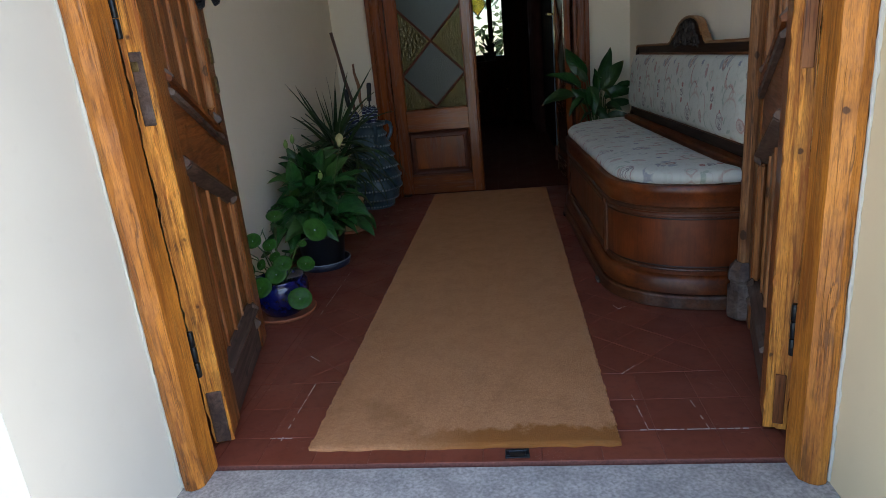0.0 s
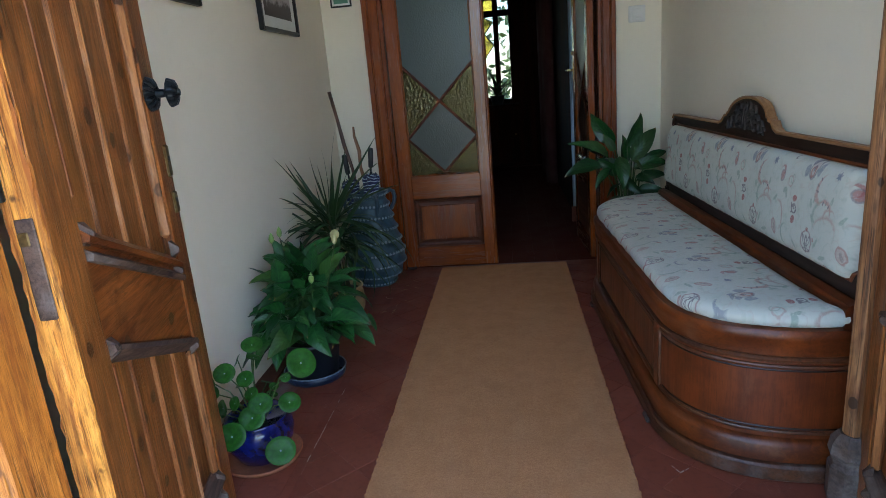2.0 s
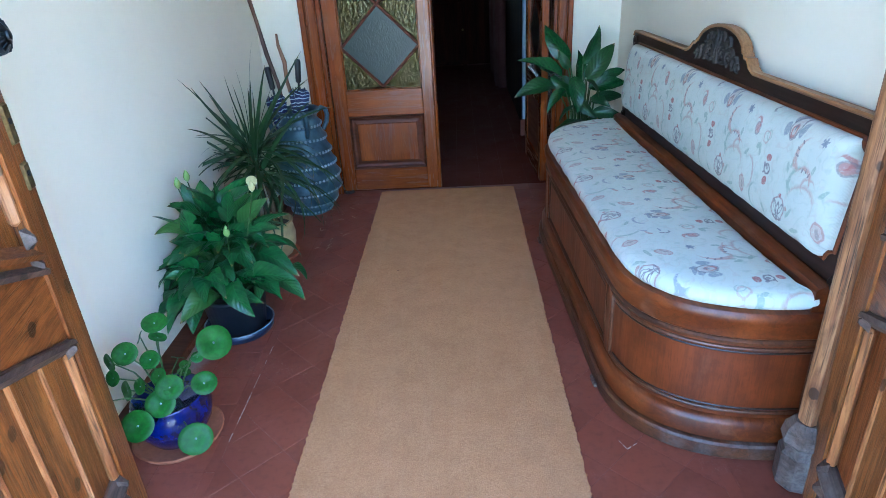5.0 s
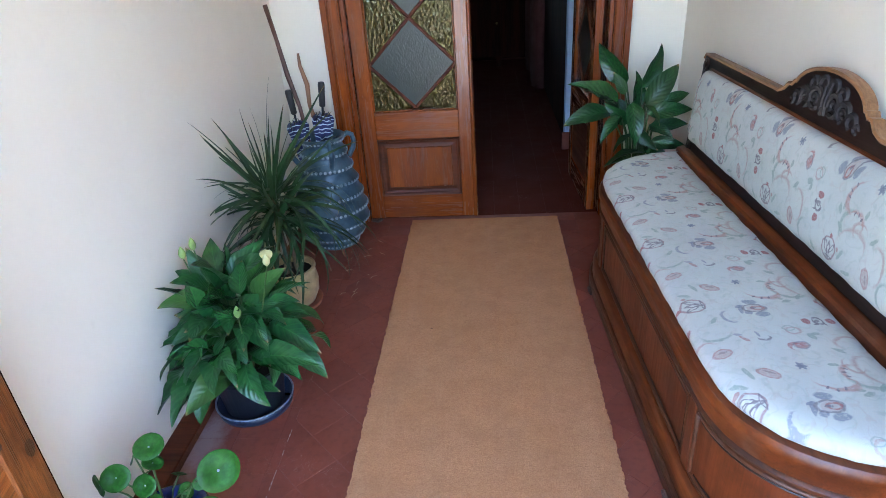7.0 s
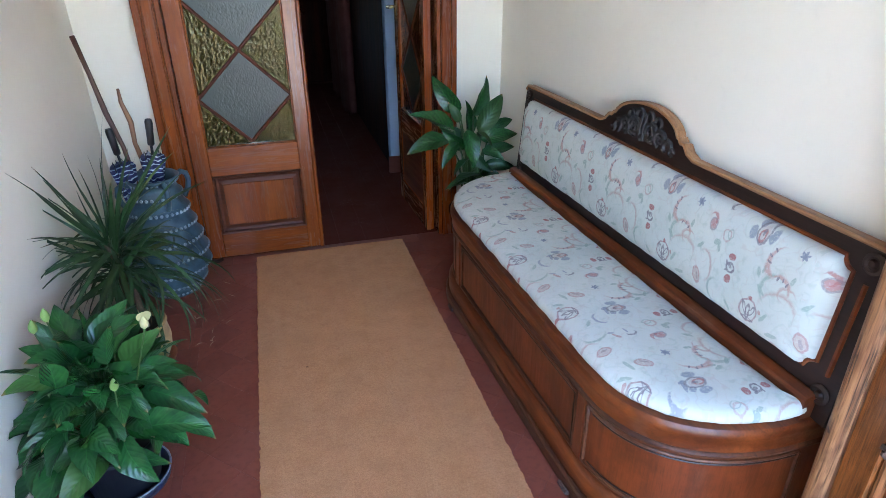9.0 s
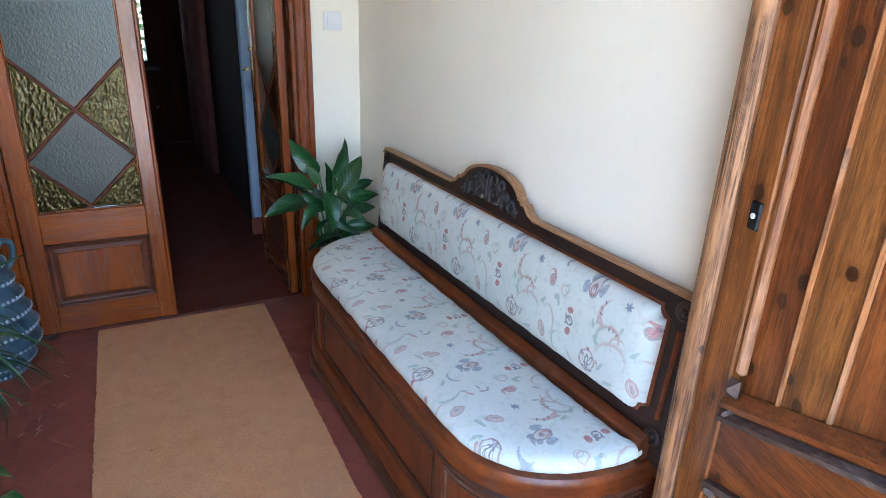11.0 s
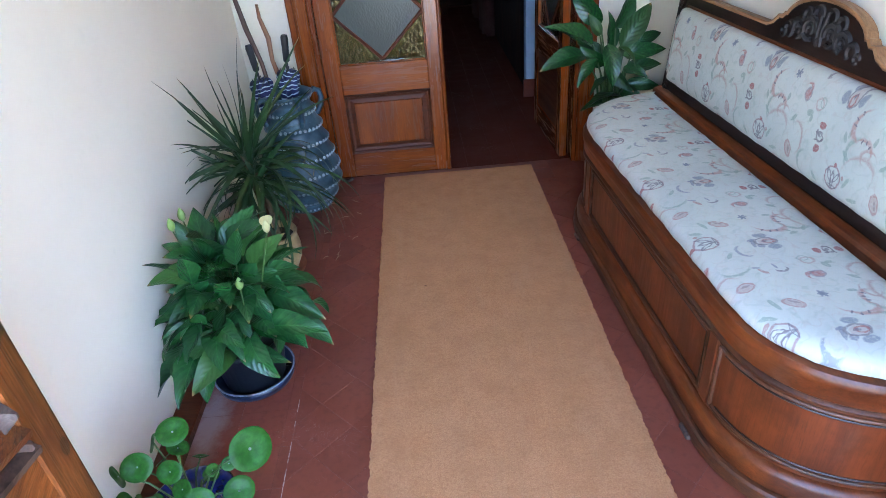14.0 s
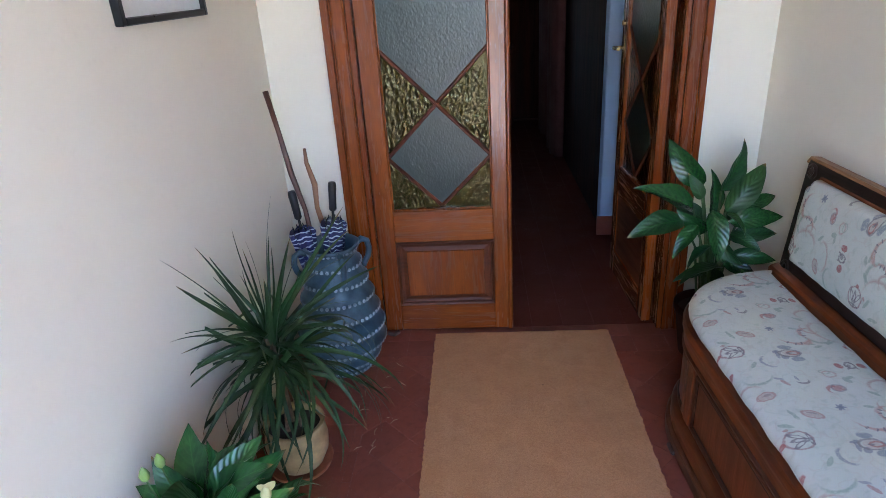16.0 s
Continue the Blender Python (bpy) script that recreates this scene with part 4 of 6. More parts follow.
def inner_leaf(at, label, name):
    """A varnished leaf with a raised panel below and a leaded light of obscured glass above."""
    W, T, H = 0.628, 0.042, 2.095
    leaf = thing(name, label, "door", at, kind="structure")
    g0, g1, cx = 0.082, 0.541, 0.312
    part("stile", box(0, g0, 0, T, 0.010, H), "red_z", leaf)
    part("stile", box(g1, W, 0, T, 0.010, H), "red_z", leaf)
    part("astragal", tube(bmesh.new(), [(W - 0.012, -0.002, 0.012), (W - 0.012, -0.002, H)], 0.011, 10), "red_z", leaf, smooth=True)
    part("rail", box(g0, g1, 0.001, T, 0.010, 0.150), "red_x", leaf)
    part("rail", box(g0, g1, 0.001, T, 0.485, 0.638), "red_x", leaf)
    part("rail", box(g0, g1, 0.001, T, 1.985, H), "red_x", leaf)
    field = [(0.130, 0.203), (0.493, 0.203), (0.493, 0.434), (0.130, 0.434)]
    edge = [(g0, 0.150), (g1, 0.150), (g1, 0.485), (g0, 0.485)]

    def lerp(t):
        return [(a[0] + (b[0] - a[0]) * t, a[1] + (b[1] - a[1]) * t) for a, b in zip(edge, field)]

    rings = [[(x, y, z) for x, z in lerp(t)] for t, y in ((0, T - 0.004), (0, -0.003), (0.10, -0.007), (0.22, -0.004), (0.30, 0.007), (0.55, 0.010), (0.95, 0.006), (1.0, 0.002))]
    part("panel_moulding", loft(bmesh.new(), rings[:7]), "red_dark", leaf, "dark varnished moulding round the panel")
    part("raised_panel", loft(bmesh.new(), [[(x, y, z) for x, z in lerp(t)] for t, y in ((0.93, 0.030), (0.93, 0.0075), (1.0, 0.0))]), "red_z", leaf)
    A, B, C, D = (g0, 0.885), (cx, 0.656), (g1, 0.885), (cx, 1.117)
    E, F = (g0, 1.349), (g1, 1.349)
    y0 = 0.020
    panes = [([A, B, C, D], "glass_grey"), ([A, D, E], "glass_amber"), ([C, F, D], "glass_amber"), ([(g0, 0.638), B, A], "glass_amber"), ([B, (g1, 0.638), C], "glass_amber"), ([E, D, F, (g1, 1.985), (g0, 1.985)], "glass_grey")]
    for pts, g in panes:
        part("pane", loft(bmesh.new(), [[(x, y, z) for x, z in pts] for y in (y0, y0 + 0.005)]), g, leaf, "amber hammered glass" if g == "glass_amber" else "grey obscured glass")
    for a, b2 in ((A, B), (B, C), (A, F), (C, E)):
        a, b2 = Vector((a[0], 0, a[1])), Vector((b2[0], 0, b2[1]))
        mid, span = (a + b2) / 2, (b2 - a)
        ang = math.degrees(math.atan2(span.z, span.x))
        mt = pose(mid.x, y0 + 0.002, mid.z) @ pose(0, 0, 0, 0, -ang, 0)
        part("glazing_bar", box(-span.length / 2, span.length / 2, -0.012, 0.012, -0.0085, 0.0085, c=0.005, m=mt), "red_dark", leaf)
    for x0, x1, z0, z1 in ((g0, g0 + 0.008, 0.638, 1.985), (g1 - 0.008, g1, 0.638, 1.985), (g0 + 0.008, g1 - 0.008, 0.638, 0.646)):
        part("glazing_bead", box(x0, x1, 0.004, T - 0.004, z0, z1, c=0.003), "red_z", leaf)
    return leaf


door_3 = inner_leaf(pose(-0.740, 4.640, 0), "closed varnished inner door leaf with leaded obscured glass", "door_3")
door_4 = inner_leaf(pose(0.555, 4.668, 0, 0, 0, 92.5), "open varnished inner door leaf with leaded obscured glass", "door_4")
handle = part("door_handle", tube(bmesh.new(), [(0.592, 0.042, 1.24), (0.592, 0.085, 1.24), (0.585, 0.092, 1.24), (0.50, 0.092, 1.242)], [0.009, 0.009, 0.010, 0.008], 10), "brass_bright", door_4, "brass lever handle", True)
part("key_plate", box(0.575, 0.610, 0.040, 0.046, 1.16, 1.30, c=0.003), "brass_bright", door_4, "brass key plate")
part("lock_cylinder", lathe(bmesh.new(), [(0.014, 0), (0.014, 0.01), (0.010, 0.014)], 14, pose(0.592, 0.042, 1.355, -90, 0, 0)), "brass_bright", door_4, smooth=True)
part("door_stop", tube(bmesh.new(), [(0.010, -0.03, 0.012), (0.04, -0.045, 0.012), (0.06, -0.02, 0.012)], 0.010, 8), "grey_wood", door_3, smooth=True)


# ---------------------------------------------------------------- coir runner
def coir_runner():
    bm = bmesh.new()
    rng = random.Random(11)
    nx, ny, hw, ln = 28, 420, 0.417, 3.152
    rows = []
    for j in range(ny + 1):
        y = ln * j / ny
        l, r = -hw + rng.uniform(-0.0035, 0.0035), hw + rng.uniform(-0.0035, 0.0035)
        row = []
        for i in range(nx + 1):
            x = l + (r - l) * i / nx
            yy = y + (rng.uniform(-0.0035, 0.0035) if j in (0, ny) else 0)
            z = 0.013 + 0.0012 * noise.noise((x * 6, yy * 6, 0)) + rng.uniform(-0.0006, 0.0006)
            if i in (0, nx) or j in (0, ny):
                z -= 0.004
            row.append(bm.verts.new((x, yy, z)))
        rows.append(row)
    for a, b in zip(rows, rows[1:]):
        for i in range(nx):
            bm.faces.new((a[i], a[i + 1], b[i + 1], b[i]))
    rim = [e for e in bm.edges if e.is_boundary]
    down = bmesh.ops.extrude_edge_only(bm, edges=rim)["geom"]
    for v in down:
        if isinstance(v, bmesh.types.BMVert):
            v.co.z = 0.0005
    ob = new("runner_rug", mesh_of("runner_rug", bm, "coir", True))
    ob.matrix_world = pose(-0.078, 1.447, 0, 0, 0, 0.0)
    return tagged(ob, "long plain tan coir runner rug, damp-stained at one end", "rug")


coir_runner()


# ---------------------------------------------------------------- bench
bench = thing("hall_bench", "dark wooden box bench with rounded ends and carved back", "bench", pose(wall_right_x(3.2) - 0.012, 3.2, 0, 0, 0, 2.1))
HALF, NEAR, DEPTH, CA, CN, CB, END = 0.985, 0.905, 0.535, 0.41, 0.36, 0.44, 2.35


def bench_outline(off, back=0.0, n=14, back_y=None):
    """Plan of the seat: straight back at x=-back, rounded front corners, grown by off."""
    pts = []
    cy, cn, cx = HALF - CA, NEAR - CN, -(DEPTH - CB)
    for k in range(n + 1):
        a = math.pi / 2 * k / n
        u, v = math.sin(a) ** (2 / END), math.cos(a) ** (2 / END)
        pts.append((cx - (CB + off) * u, -cn - (CN + off) * v))
    for k in range(n + 1):
        a = math.pi / 2 * (1 - k / n)
        u, v = math.sin(a) ** (2 / END), math.cos(a) ** (2 / END)
        pts.append((cx - (CB + off) * u, cy + (CA + off) * v))
    pts.append((-back, cy + CA + off))
    pts.insert(0, (-back, -NEAR - off))
    return pts


def bench_layer(name, profile, material, label=""):
    """One layer of the box."""
    return part(name, loft(bmesh.new(), [[(x, y, z) for x, y in bench_outline(o)] for o, z in profile]), material, bench, label, True)


bench_layer("plinth", [(0.032, 0.002), (0.036, 0.006), (0.036, 0.046), (0.030, 0.053), (0.004, 0.056)], "bench_base", "worn greyed plinth")
bench_layer("base_band", [(0.004, 0.057), (0.022, 0.059), (0.022, 0.108), (0.014, 0.122), (0.002, 0.128)], "bench_y")
bench_layer("box", [(0.0, 0.060), (0.0, 0.415)], "bench_z")
bench_layer("rim_moulding", [(0.0, 0.370), (0.008, 0.374), (0.010, 0.382), (0.004, 0.388), (0.0, 0.390)], "bench_base")
bench_layer("seat_rim", [(0.002, 0.390), (0.006, 0.394), (0.008, 0.432), (0.014, 0.442), (0.015, 0.462), (0.008, 0.472), (-0.03, 0.476)], "bench_y", "rounded walnut seat rim")


def follow(off, y0, y1, z, n=24):
    """Points along the front of the box between two places along its length."""
    line = [(x, y) for x, y in bench_outline(off, n=30) if x < -0.02]
    out = []
    for k in range(len(line)):
        if y0 <= line[k][1] <= y1:
            out.append((line[k][0], line[k][1], z))
    return out


fl = HALF - CA
bm = bmesh.new()
x, y0, y1 = -DEPTH - 0.001, -0.508, fl - 0.03
tube(bm, [(x, y0, 0.148), (x, y1, 0.148), (x, y1, 0.358), (x, y0, 0.358), (x, y0, 0.148)], 0.0065, 8)
part("panel_bead", bm, "bench_base", bench, smooth=True)
# thin dark rods drawn in place of the shaded groove inside each bead
u0, u1, v0, v1 = y0 + 0.012, y1 - 0.012, 0.160, 0.346
part("panel_fillet", tube(bmesh.new(), [(x, u0, v0), (x, u1, v0), (x, u1, v1), (x, u0, v1), (x, u0, v0)], 0.0032, 6), "ebony", bench, smooth=True)
for sgn in (-1, 1):
    lo, hi = (-HALF, -0.565) if sgn < 0 else (fl + 0.055, HALF)
    bm = bmesh.new()
    for z in (0.148, 0.358):
        tube(bm, follow(0.0, lo, hi, z), 0.0065, 8)
    pts = follow(0.001, lo, hi, 0.148)
    for p in (pts[0], pts[-1]):
        tube(bm, [p, (p[0], p[1], 0.358)], 0.0065, 8)
    part("curved_panel_bead", bm, "bench_base", bench, smooth=True)
    for z in (0.160, 0.346):
        part("panel_fillet", tube(bmesh.new(), follow(0.0, lo + 0.012, hi - 0.012, z), 0.0032, 6), "ebony", bench, smooth=True)
    for y in (-0.537 if sgn < 0 else fl + 0.02,):
        x = -DEPTH - 0.002
        part("stile", box(x - 0.003, x + 0.01, y - 0.023, y + 0.023, 0.131, 0.370, c=0.003), "bench_z", bench)
for y in (-0.545, 0.60):
    part("foot", box(-DEPTH - 0.046, -DEPTH + 0.03, y - 0.03, y + 0.03, 0.0, 0.018, c=0.005), "grey_wood", bench, "small worn foot block")

# seat cushion: a padded slab on the rim
def seat_cushion():
    bm = bmesh.new()
    uvl = bm.loops.layers.uv.new("UVMap")
    n = 96
    steps = [(-0.006, 0.475), (0.004, 0.484), (0.008, 0.496), (0.004, 0.510), (-0.008, 0.521), (-0.03, 0.528), (-0.07, 0.533), (-0.13, 0.536), (-0.19, 0.537)]
    base = bench_outline(0.004, back=0.125, n=40)
    # even out the outline
    pts = [Vector((*p, 0)) for p in base]
    lens = [0.0]
    for a, b in zip(pts, pts[1:] + pts[:1]):
        lens.append(lens[-1] + (b - a).length)
    out = []
    for k in range(n):
        t = lens[-1] * k / n
        i = max(j for j in range(len(pts)) if lens[j] <= t)
        q = (t - lens[i]) / max(1e-9, lens[i + 1] - lens[i])
        out.append(pts[i].lerp(pts[(i + 1) % len(pts)], q))
    rows = []
    for o, z in steps:
        row = []
        for k, p in enumerate(out):
            nrm = (p - Vector((-0.33, max(-0.56, min(0.62, p.y)), 0))).normalized()
            q = p + nrm * (o - 0.012)
            ripple = 0.0025 * noise.noise((q.x * 13, q.y * 13, 3)) + (0.003 * math.sin(k * 1.9) if 0 < len(rows) < 4 else 0)
            row.append(bm.verts.new((q.x, q.y, z + ripple)))
        rows.append(row)
    for a, b in zip(rows, rows[1:]):
        for k in range(n):
            bm.faces.new((a[k], a[(k + 1) % n], b[(k + 1) % n], b[k]))
    top = bm.faces.new(rows[-1])
    bm.faces.new(rows[0][::-1])
    bmesh.ops.triangulate(bm, faces=[top])
    for f in bm.faces:
        for lp in f.loops:
            lp[uvl].uv = (lp.vert.co.y + 0.584 + 0.385 * 4, -lp.vert.co.x - 0.02)
    return part("seat_cushion", bm, "fabric", bench, "padded off-white seat with faded floral print", True)


seat_cushion()

# the back leans against the wall
BACK = 0.945
back = part("back_board", loft(bmesh.new(), [[(x, y, z) for y, z in [(-BACK, 0.47), (HALF, 0.47), (HALF, 0.935), (HALF - 0.01, 0.95), (0.305, 0.95), (0.275, 0.962), (0.252, 0.985), (0.235, 0.985), (0.22, 1.0)] + [(0.03 + 0.185 * math.cos(a), 0.985 + 0.080 * math.sin(a)) for a in [radians(q) for q in range(10, 171, 10)]] + [(-0.16, 1.0), (-0.175, 0.985), (-0.192, 0.985), (-0.215, 0.962), (-0.245, 0.95), (-BACK + 0.01, 0.95), (-BACK, 0.935)]] for x in (-0.014, 0.014)]), "ebony", bench, "dark stained carved back board", at=pose(-0.078, 0, 0.47, 0, 5.5, 0) @ pose(0, 0, -0.47))
top_line = [(HALF + 0.004, 0.936), (HALF - 0.008, 0.954), (0.310, 0.954), (0.277, 0.967), (0.254, 0.990), (0.236, 0.990), (0.223, 1.004)] + [(0.03 + 0.188 * math.cos(a), 0.989 + 0.082 * math.sin(a)) for a in [radians(q) for q in range(10, 171, 10)]] + [(-0.163, 1.004), (-0.176, 0.990), (-0.194, 0.990), (-0.217, 0.967), (-0.250, 0.954), (-BACK + 0.008, 0.954), (-BACK - 0.004, 0.936)]
bm = bmesh.new()
rows = []
for k, (y, z) in enumerate(top_line):
    a, b2 = top_line[max(0, k - 1)], top_line[min(len(top_line) - 1, k + 1)]
    t = Vector((b2[0] - a[0], b2[1] - a[1])).normalized()
    nv = Vector((t.y, -t.x))
    if nv.y < 0 and abs(nv.y) > 0.2:
        nv = -nv
    rows.append([(-0.020, y, z), (-0.017, y + nv.x * 0.006, z + nv.y * 0.006), (0.017, y + nv.x * 0.006, z + nv.y * 0.006), (0.020, y, z), (0.016, y - nv.x * 0.006, z - nv.y * 0.006), (-0.016, y - nv.x * 0.006, z - nv.y * 0.006)])
part("top_edge", loft(bm, rows), "pale_edge", back, "paler wood along the top edge", True)


PAD_N, PAD_F, PAD_B, PAD_T = -0.862, 0.912, 0.595, 0.902


def pad_outline():
    """Rim of the back pad in (along, up), with a scooped notch at each corner, evenly spaced."""
    r = 0.030
    pts = []
    for cy, cz, a0 in ((PAD_F, PAD_B, 180), (PAD_F, PAD_T, 270), (PAD_N, PAD_T, 0), (PAD_N, PAD_B, 90)):
        pts += [(cy + r * math.cos(radians(a0 - q)), cz + r * math.sin(radians(a0 - q))) for q in (0, 22, 45, 68, 90)]
    out = []
    for a, c in zip(pts, pts[1:] + pts[:1]):
        n = max(1, int(math.hypot(c[0] - a[0], c[1] - a[1]) / 0.03))
        out += [(a[0] + (c[0] - a[0]) * k / n, a[1] + (c[1] - a[1]) * k / n) for k in range(n)]
    return out


def back_pad():
    bm = bmesh.new()
    uvl = bm.loops.layers.uv.new("UVMap")
    zc = (PAD_B + PAD_T) / 2
    rows = []
    for t, h in ((0.0, 0.0), (0.0, 0.016), (0.03, 0.030), (0.09, 0.041), (0.18, 0.049), (0.35, 0.055), (0.6, 0.058), (0.97, 0.059)):
        row = []
        for y, z in pad_outline():
            ay = max(PAD_N + 0.17, min(PAD_F - 0.17, y))
            p, q = y + (ay - y) * t, z + (zc - z) * t
            pucker = 0.004 * math.sin(y * 60) * (1 if 0 < h < 0.045 else 0)
            row.append(bm.verts.new((-0.014 - h - 0.004 * noise.noise((p * 9, q * 9, 1)) * min(1, h / 0.04) - pucker * 0.4, p, q)))
        rows.append(row)
    for a, c in zip(rows, rows[1:]):
        for k in range(len(a)):
            bm.faces.new((a[k], a[(k + 1) % len(a)], c[(k + 1) % len(a)], c[k]))
    bm.faces.new(rows[-1])
    for f in bm.faces:
        for lp in f.loops:
            lp[uvl].uv = (-lp.vert.co.y - 0.42 + 0.385 * 6, lp.vert.co.z - 0.555)
    return part("back_pad", bm, "fabric", back, "padded off-white back with faded floral print", "all")


back_pad()
bm = bmesh.new()
rim = [(y + (0.004 if y > 0 else -0.004), z + (0.005 if z > 0.72 else -0.005)) for y, z in pad_outline()]
rim.append(rim[0])
tube(bm, [(-0.016, y, z) for y, z in rim], 0.006, 6)
part("pad_moulding", bm, "bench_y", back, smooth=True)
for sy in (-1, 1):
    for z in (0.915, 0.545):
        bm = lathe(bmesh.new(), [(0.026, 0), (0.028, 0.006), (0.020, 0.011), (0.013, 0.008), (0.008, 0.014), (0.001, 0.015)], 18, pose(-0.013, 0.945 if sy > 0 else -0.905, z, 0, -90, 0))
        part("rosette", bm, "ebony", back, smooth=True)
    part("side_bead", tube(bmesh.new(), [(-0.015, 0.945 if sy > 0 else -0.905, 0.60), (-0.015, 0.945 if sy > 0 else -0.905, 0.86)], 0.007, 6), "bench_y", back, smooth=True)
# carved crest: mirrored scrolls and a central stem
carving = part("carving", lathe(bmesh.new(), [(0.012, 0), (0.014, 0.006), (0.004, 0.012)], 12, pose(-0.014, 0.03, 0.955, 0, -90, 0)), "carved", back, "dark carved scrollwork crest", True)
for sy in (-1, 1):
    for cy, cz, r, a0, a1, w in ((0.050, 0.983, 0.031, -120, 200, 0.008), (0.050, 0.983, 0.014, -60, 240, 0.006), (0.104, 0.975, 0.027, -40, 260, 0.008), (0.104, 0.975, 0.011, 0, 300, 0.006), (0.150, 0.962, 0.020, -30, 250, 0.007), (0.028, 1.030, 0.020, -80, 190, 0.006), (0.078, 1.020, 0.018, -60, 200, 0.006), (0.176, 0.950, 0.012, 0, 300, 0.005)):
        part("scroll", tube(bmesh.new(), [(-0.017, 0.03 + sy * p[1], p[2]) for p in arc(cy, cz, r, a0, a1, 12)], [w * (0.75 + 0.6 * math.sin(math.pi * (k + 1) / 14)) for k in range(13)], 6), "carved", carving, smooth=True)
    part("stem", tube(bmesh.new(), [(-0.016, 0.03 + sy * 0.012, 0.945), (-0.020, 0.03 + sy * 0.008, 0.99), (-0.018, 0.03 + sy * 0.016, 1.045)], [0.006, 0.008, 0.003], 6), "carved", carving, smooth=True)
# rail between seat and back, with end blocks
rows = [[(x, y, z) for x, z in ((-0.128, 0.472), (-0.127, 0.530), (-0.120, 0.539), (-0.098, 0.546), (-0.090, 0.546), (-0.088, 0.472))] for y in (-NEAR + 0.002, HALF - 0.002)]
part("back_rail", loft(bmesh.new(), rows), "bench_y", bench)


# ---------------------------------------------------------------- pots, umbrellas and plants
def umbrella_jar():
    jar = thing("umbrella_jar", "tall blue-grey stoneware jar with rows of pale dots", "jar", pose(-0.893, 4.375, 0))
    prof = [(0.112, 0.0), (0.122, 0.006), (0.125, 0.03)]
    rows = 7
    for k in range(70):
        z = 0.035 + 0.525 * k / 69
        t = (z - 0.035) / 0.525
        r = 0.130 + 0.062 * math.sin(min(1, t / 0.30) * math.pi / 2) if t < 0.30 else 0.192 - 0.088 * ((t - 0.30) / 0.70) ** 1.15
        ph = (t * rows) % 1
        r += 0.013 * (math.exp(-((ph - 0.5) / (0.10 if ph < 0.5 else 0.30)) ** 2)) - 0.005
        prof.append((r, z))
    prof += [(0.103, 0.57), (0.108, 0.585), (0.118, 0.597), (0.121, 0.605), (0.114, 0.610), (0.104, 0.604), (0.092, 0.57), (0.085, 0.45), (0.08, 0.30)]
    part("body", lathe(bmesh.new(), prof, 44), "vase", jar, "ribbed blue-grey glazed body", "all")
    for k in range(rows):
        t = (k + 0.5) / rows
        z = 0.035 + 0.525 * t
        r = (0.130 + 0.062 * math.sin(min(1, t / 0.30) * math.pi / 2) if t < 0.30 else 0.192 - 0.088 * ((t - 0.30) / 0.70) ** 1.15) + 0.007
        n = int(2 * math.pi * r / 0.0235)
        bm = bmesh.new()
        for q in range(n):
            a = 2 * math.pi * q / n
            m = pose(0, 0, z + 0.003 * math.sin(a * 2 + k), 0, 0, math.degrees(a)) @ pose(r, 0, 0, 0, 90, 0)
            lathe(bm, [(0.0088, -0.003), (0.0078, 0.0018), (0.0032, 0.0038), (0.0005, 0.0041)], 7, m)
        tagged(part("dotted_band", bm, "vase_dots", jar, "band of pale pressed dots", True), kind="stuff")
    for q in (0, 1):
        bm = bmesh.new()
        z, r, n = ((0.588, 0.112, 34), (0.018, 0.124, 36))[q]
        for i in range(n):
            a = 2 * math.pi * i / n
            lathe(bm, [(0.008, -0.003), (0.006, 0.002), (0.0005, 0.004)], 6, pose(0, 0, z, 0, 0, math.degrees(a)) @ pose(r, 0, 0, 0, 90, 0))
        tagged(part("dotted_band", bm, "vase_dots", jar, "band of pale pressed dots", True), kind="stuff")
    for a in (-62, 28, 118, 208):
        m = pose(0, 0, 0, 0, 0, a)
        pts = [(0.108, 0, 0.585), (0.135, 0, 0.598), (0.158, 0, 0.585), (0.165, 0, 0.55), (0.158, 0, 0.515), (0.140, 0, 0.487), (0.132, 0, 0.47)]
        h = part("handle", tube(bmesh.new(), pts, [0.014, 0.014, 0.013, 0.013, 0.013, 0.013, 0.012], 10, m), "vase", jar, "looped strap handle", True)
    return jar


umbrella_jar()


def umbrella(x, y, lean, top, turn):
    u = thing("umbrella", "closed blue and white patterned umbrella with black handle in the jar", "umbrella", pose(x, y, 0.10, lean[0], lean[1], turn))
    L = top - 0.10
    rows = []
    for k in range(10):
        t = k / 9
        z = 0.02 + (L - 0.20) * t
        r = 0.012 + 0.033 * t ** 1.5
        rows.append([(r * (1 + 0.28 * math.cos(6 * a + 4 * t)) * math.cos(a), r * (1 + 0.28 * math.cos(6 * a + 4 * t)) * math.sin(a), z + (0.018 * math.cos(6 * a) if k == 9 else 0)) for a in [2 * math.pi * i / 36 for i in range(36)]])
    part("canopy", loft(bmesh.new(), rows), "nylon", u, "folded blue and white nylon", "all")
    part("shaft", tube(bmesh.new(), [(0, 0, L - 0.21), (0, 0, L - 0.10)], 0.006, 8), "iron", u, smooth=True)
    part("handle", lathe(bmesh.new(), [(0.010, L - 0.125), (0.0155, L - 0.118), (0.016, L - 0.06), (0.0175, L - 0.015), (0.014, L - 0.002), (0.004, L)], 14), "rubber", u, "black foam handle", True)
    bm = bmesh.new()
    for k in range(8):
        a = 2 * math.pi * k / 8
        tube(bm, [(0.038 * math.cos(a), 0.038 * math.sin(a), L - 0.20), (0.034 * math.cos(a), 0.034 * math.sin(a), L - 0.155)], 0.0022, 5)
    part("rib_tips", bm, "iron", u)


umbrella(-0.950, 4.375, (0, -5.8), 0.850, 0)
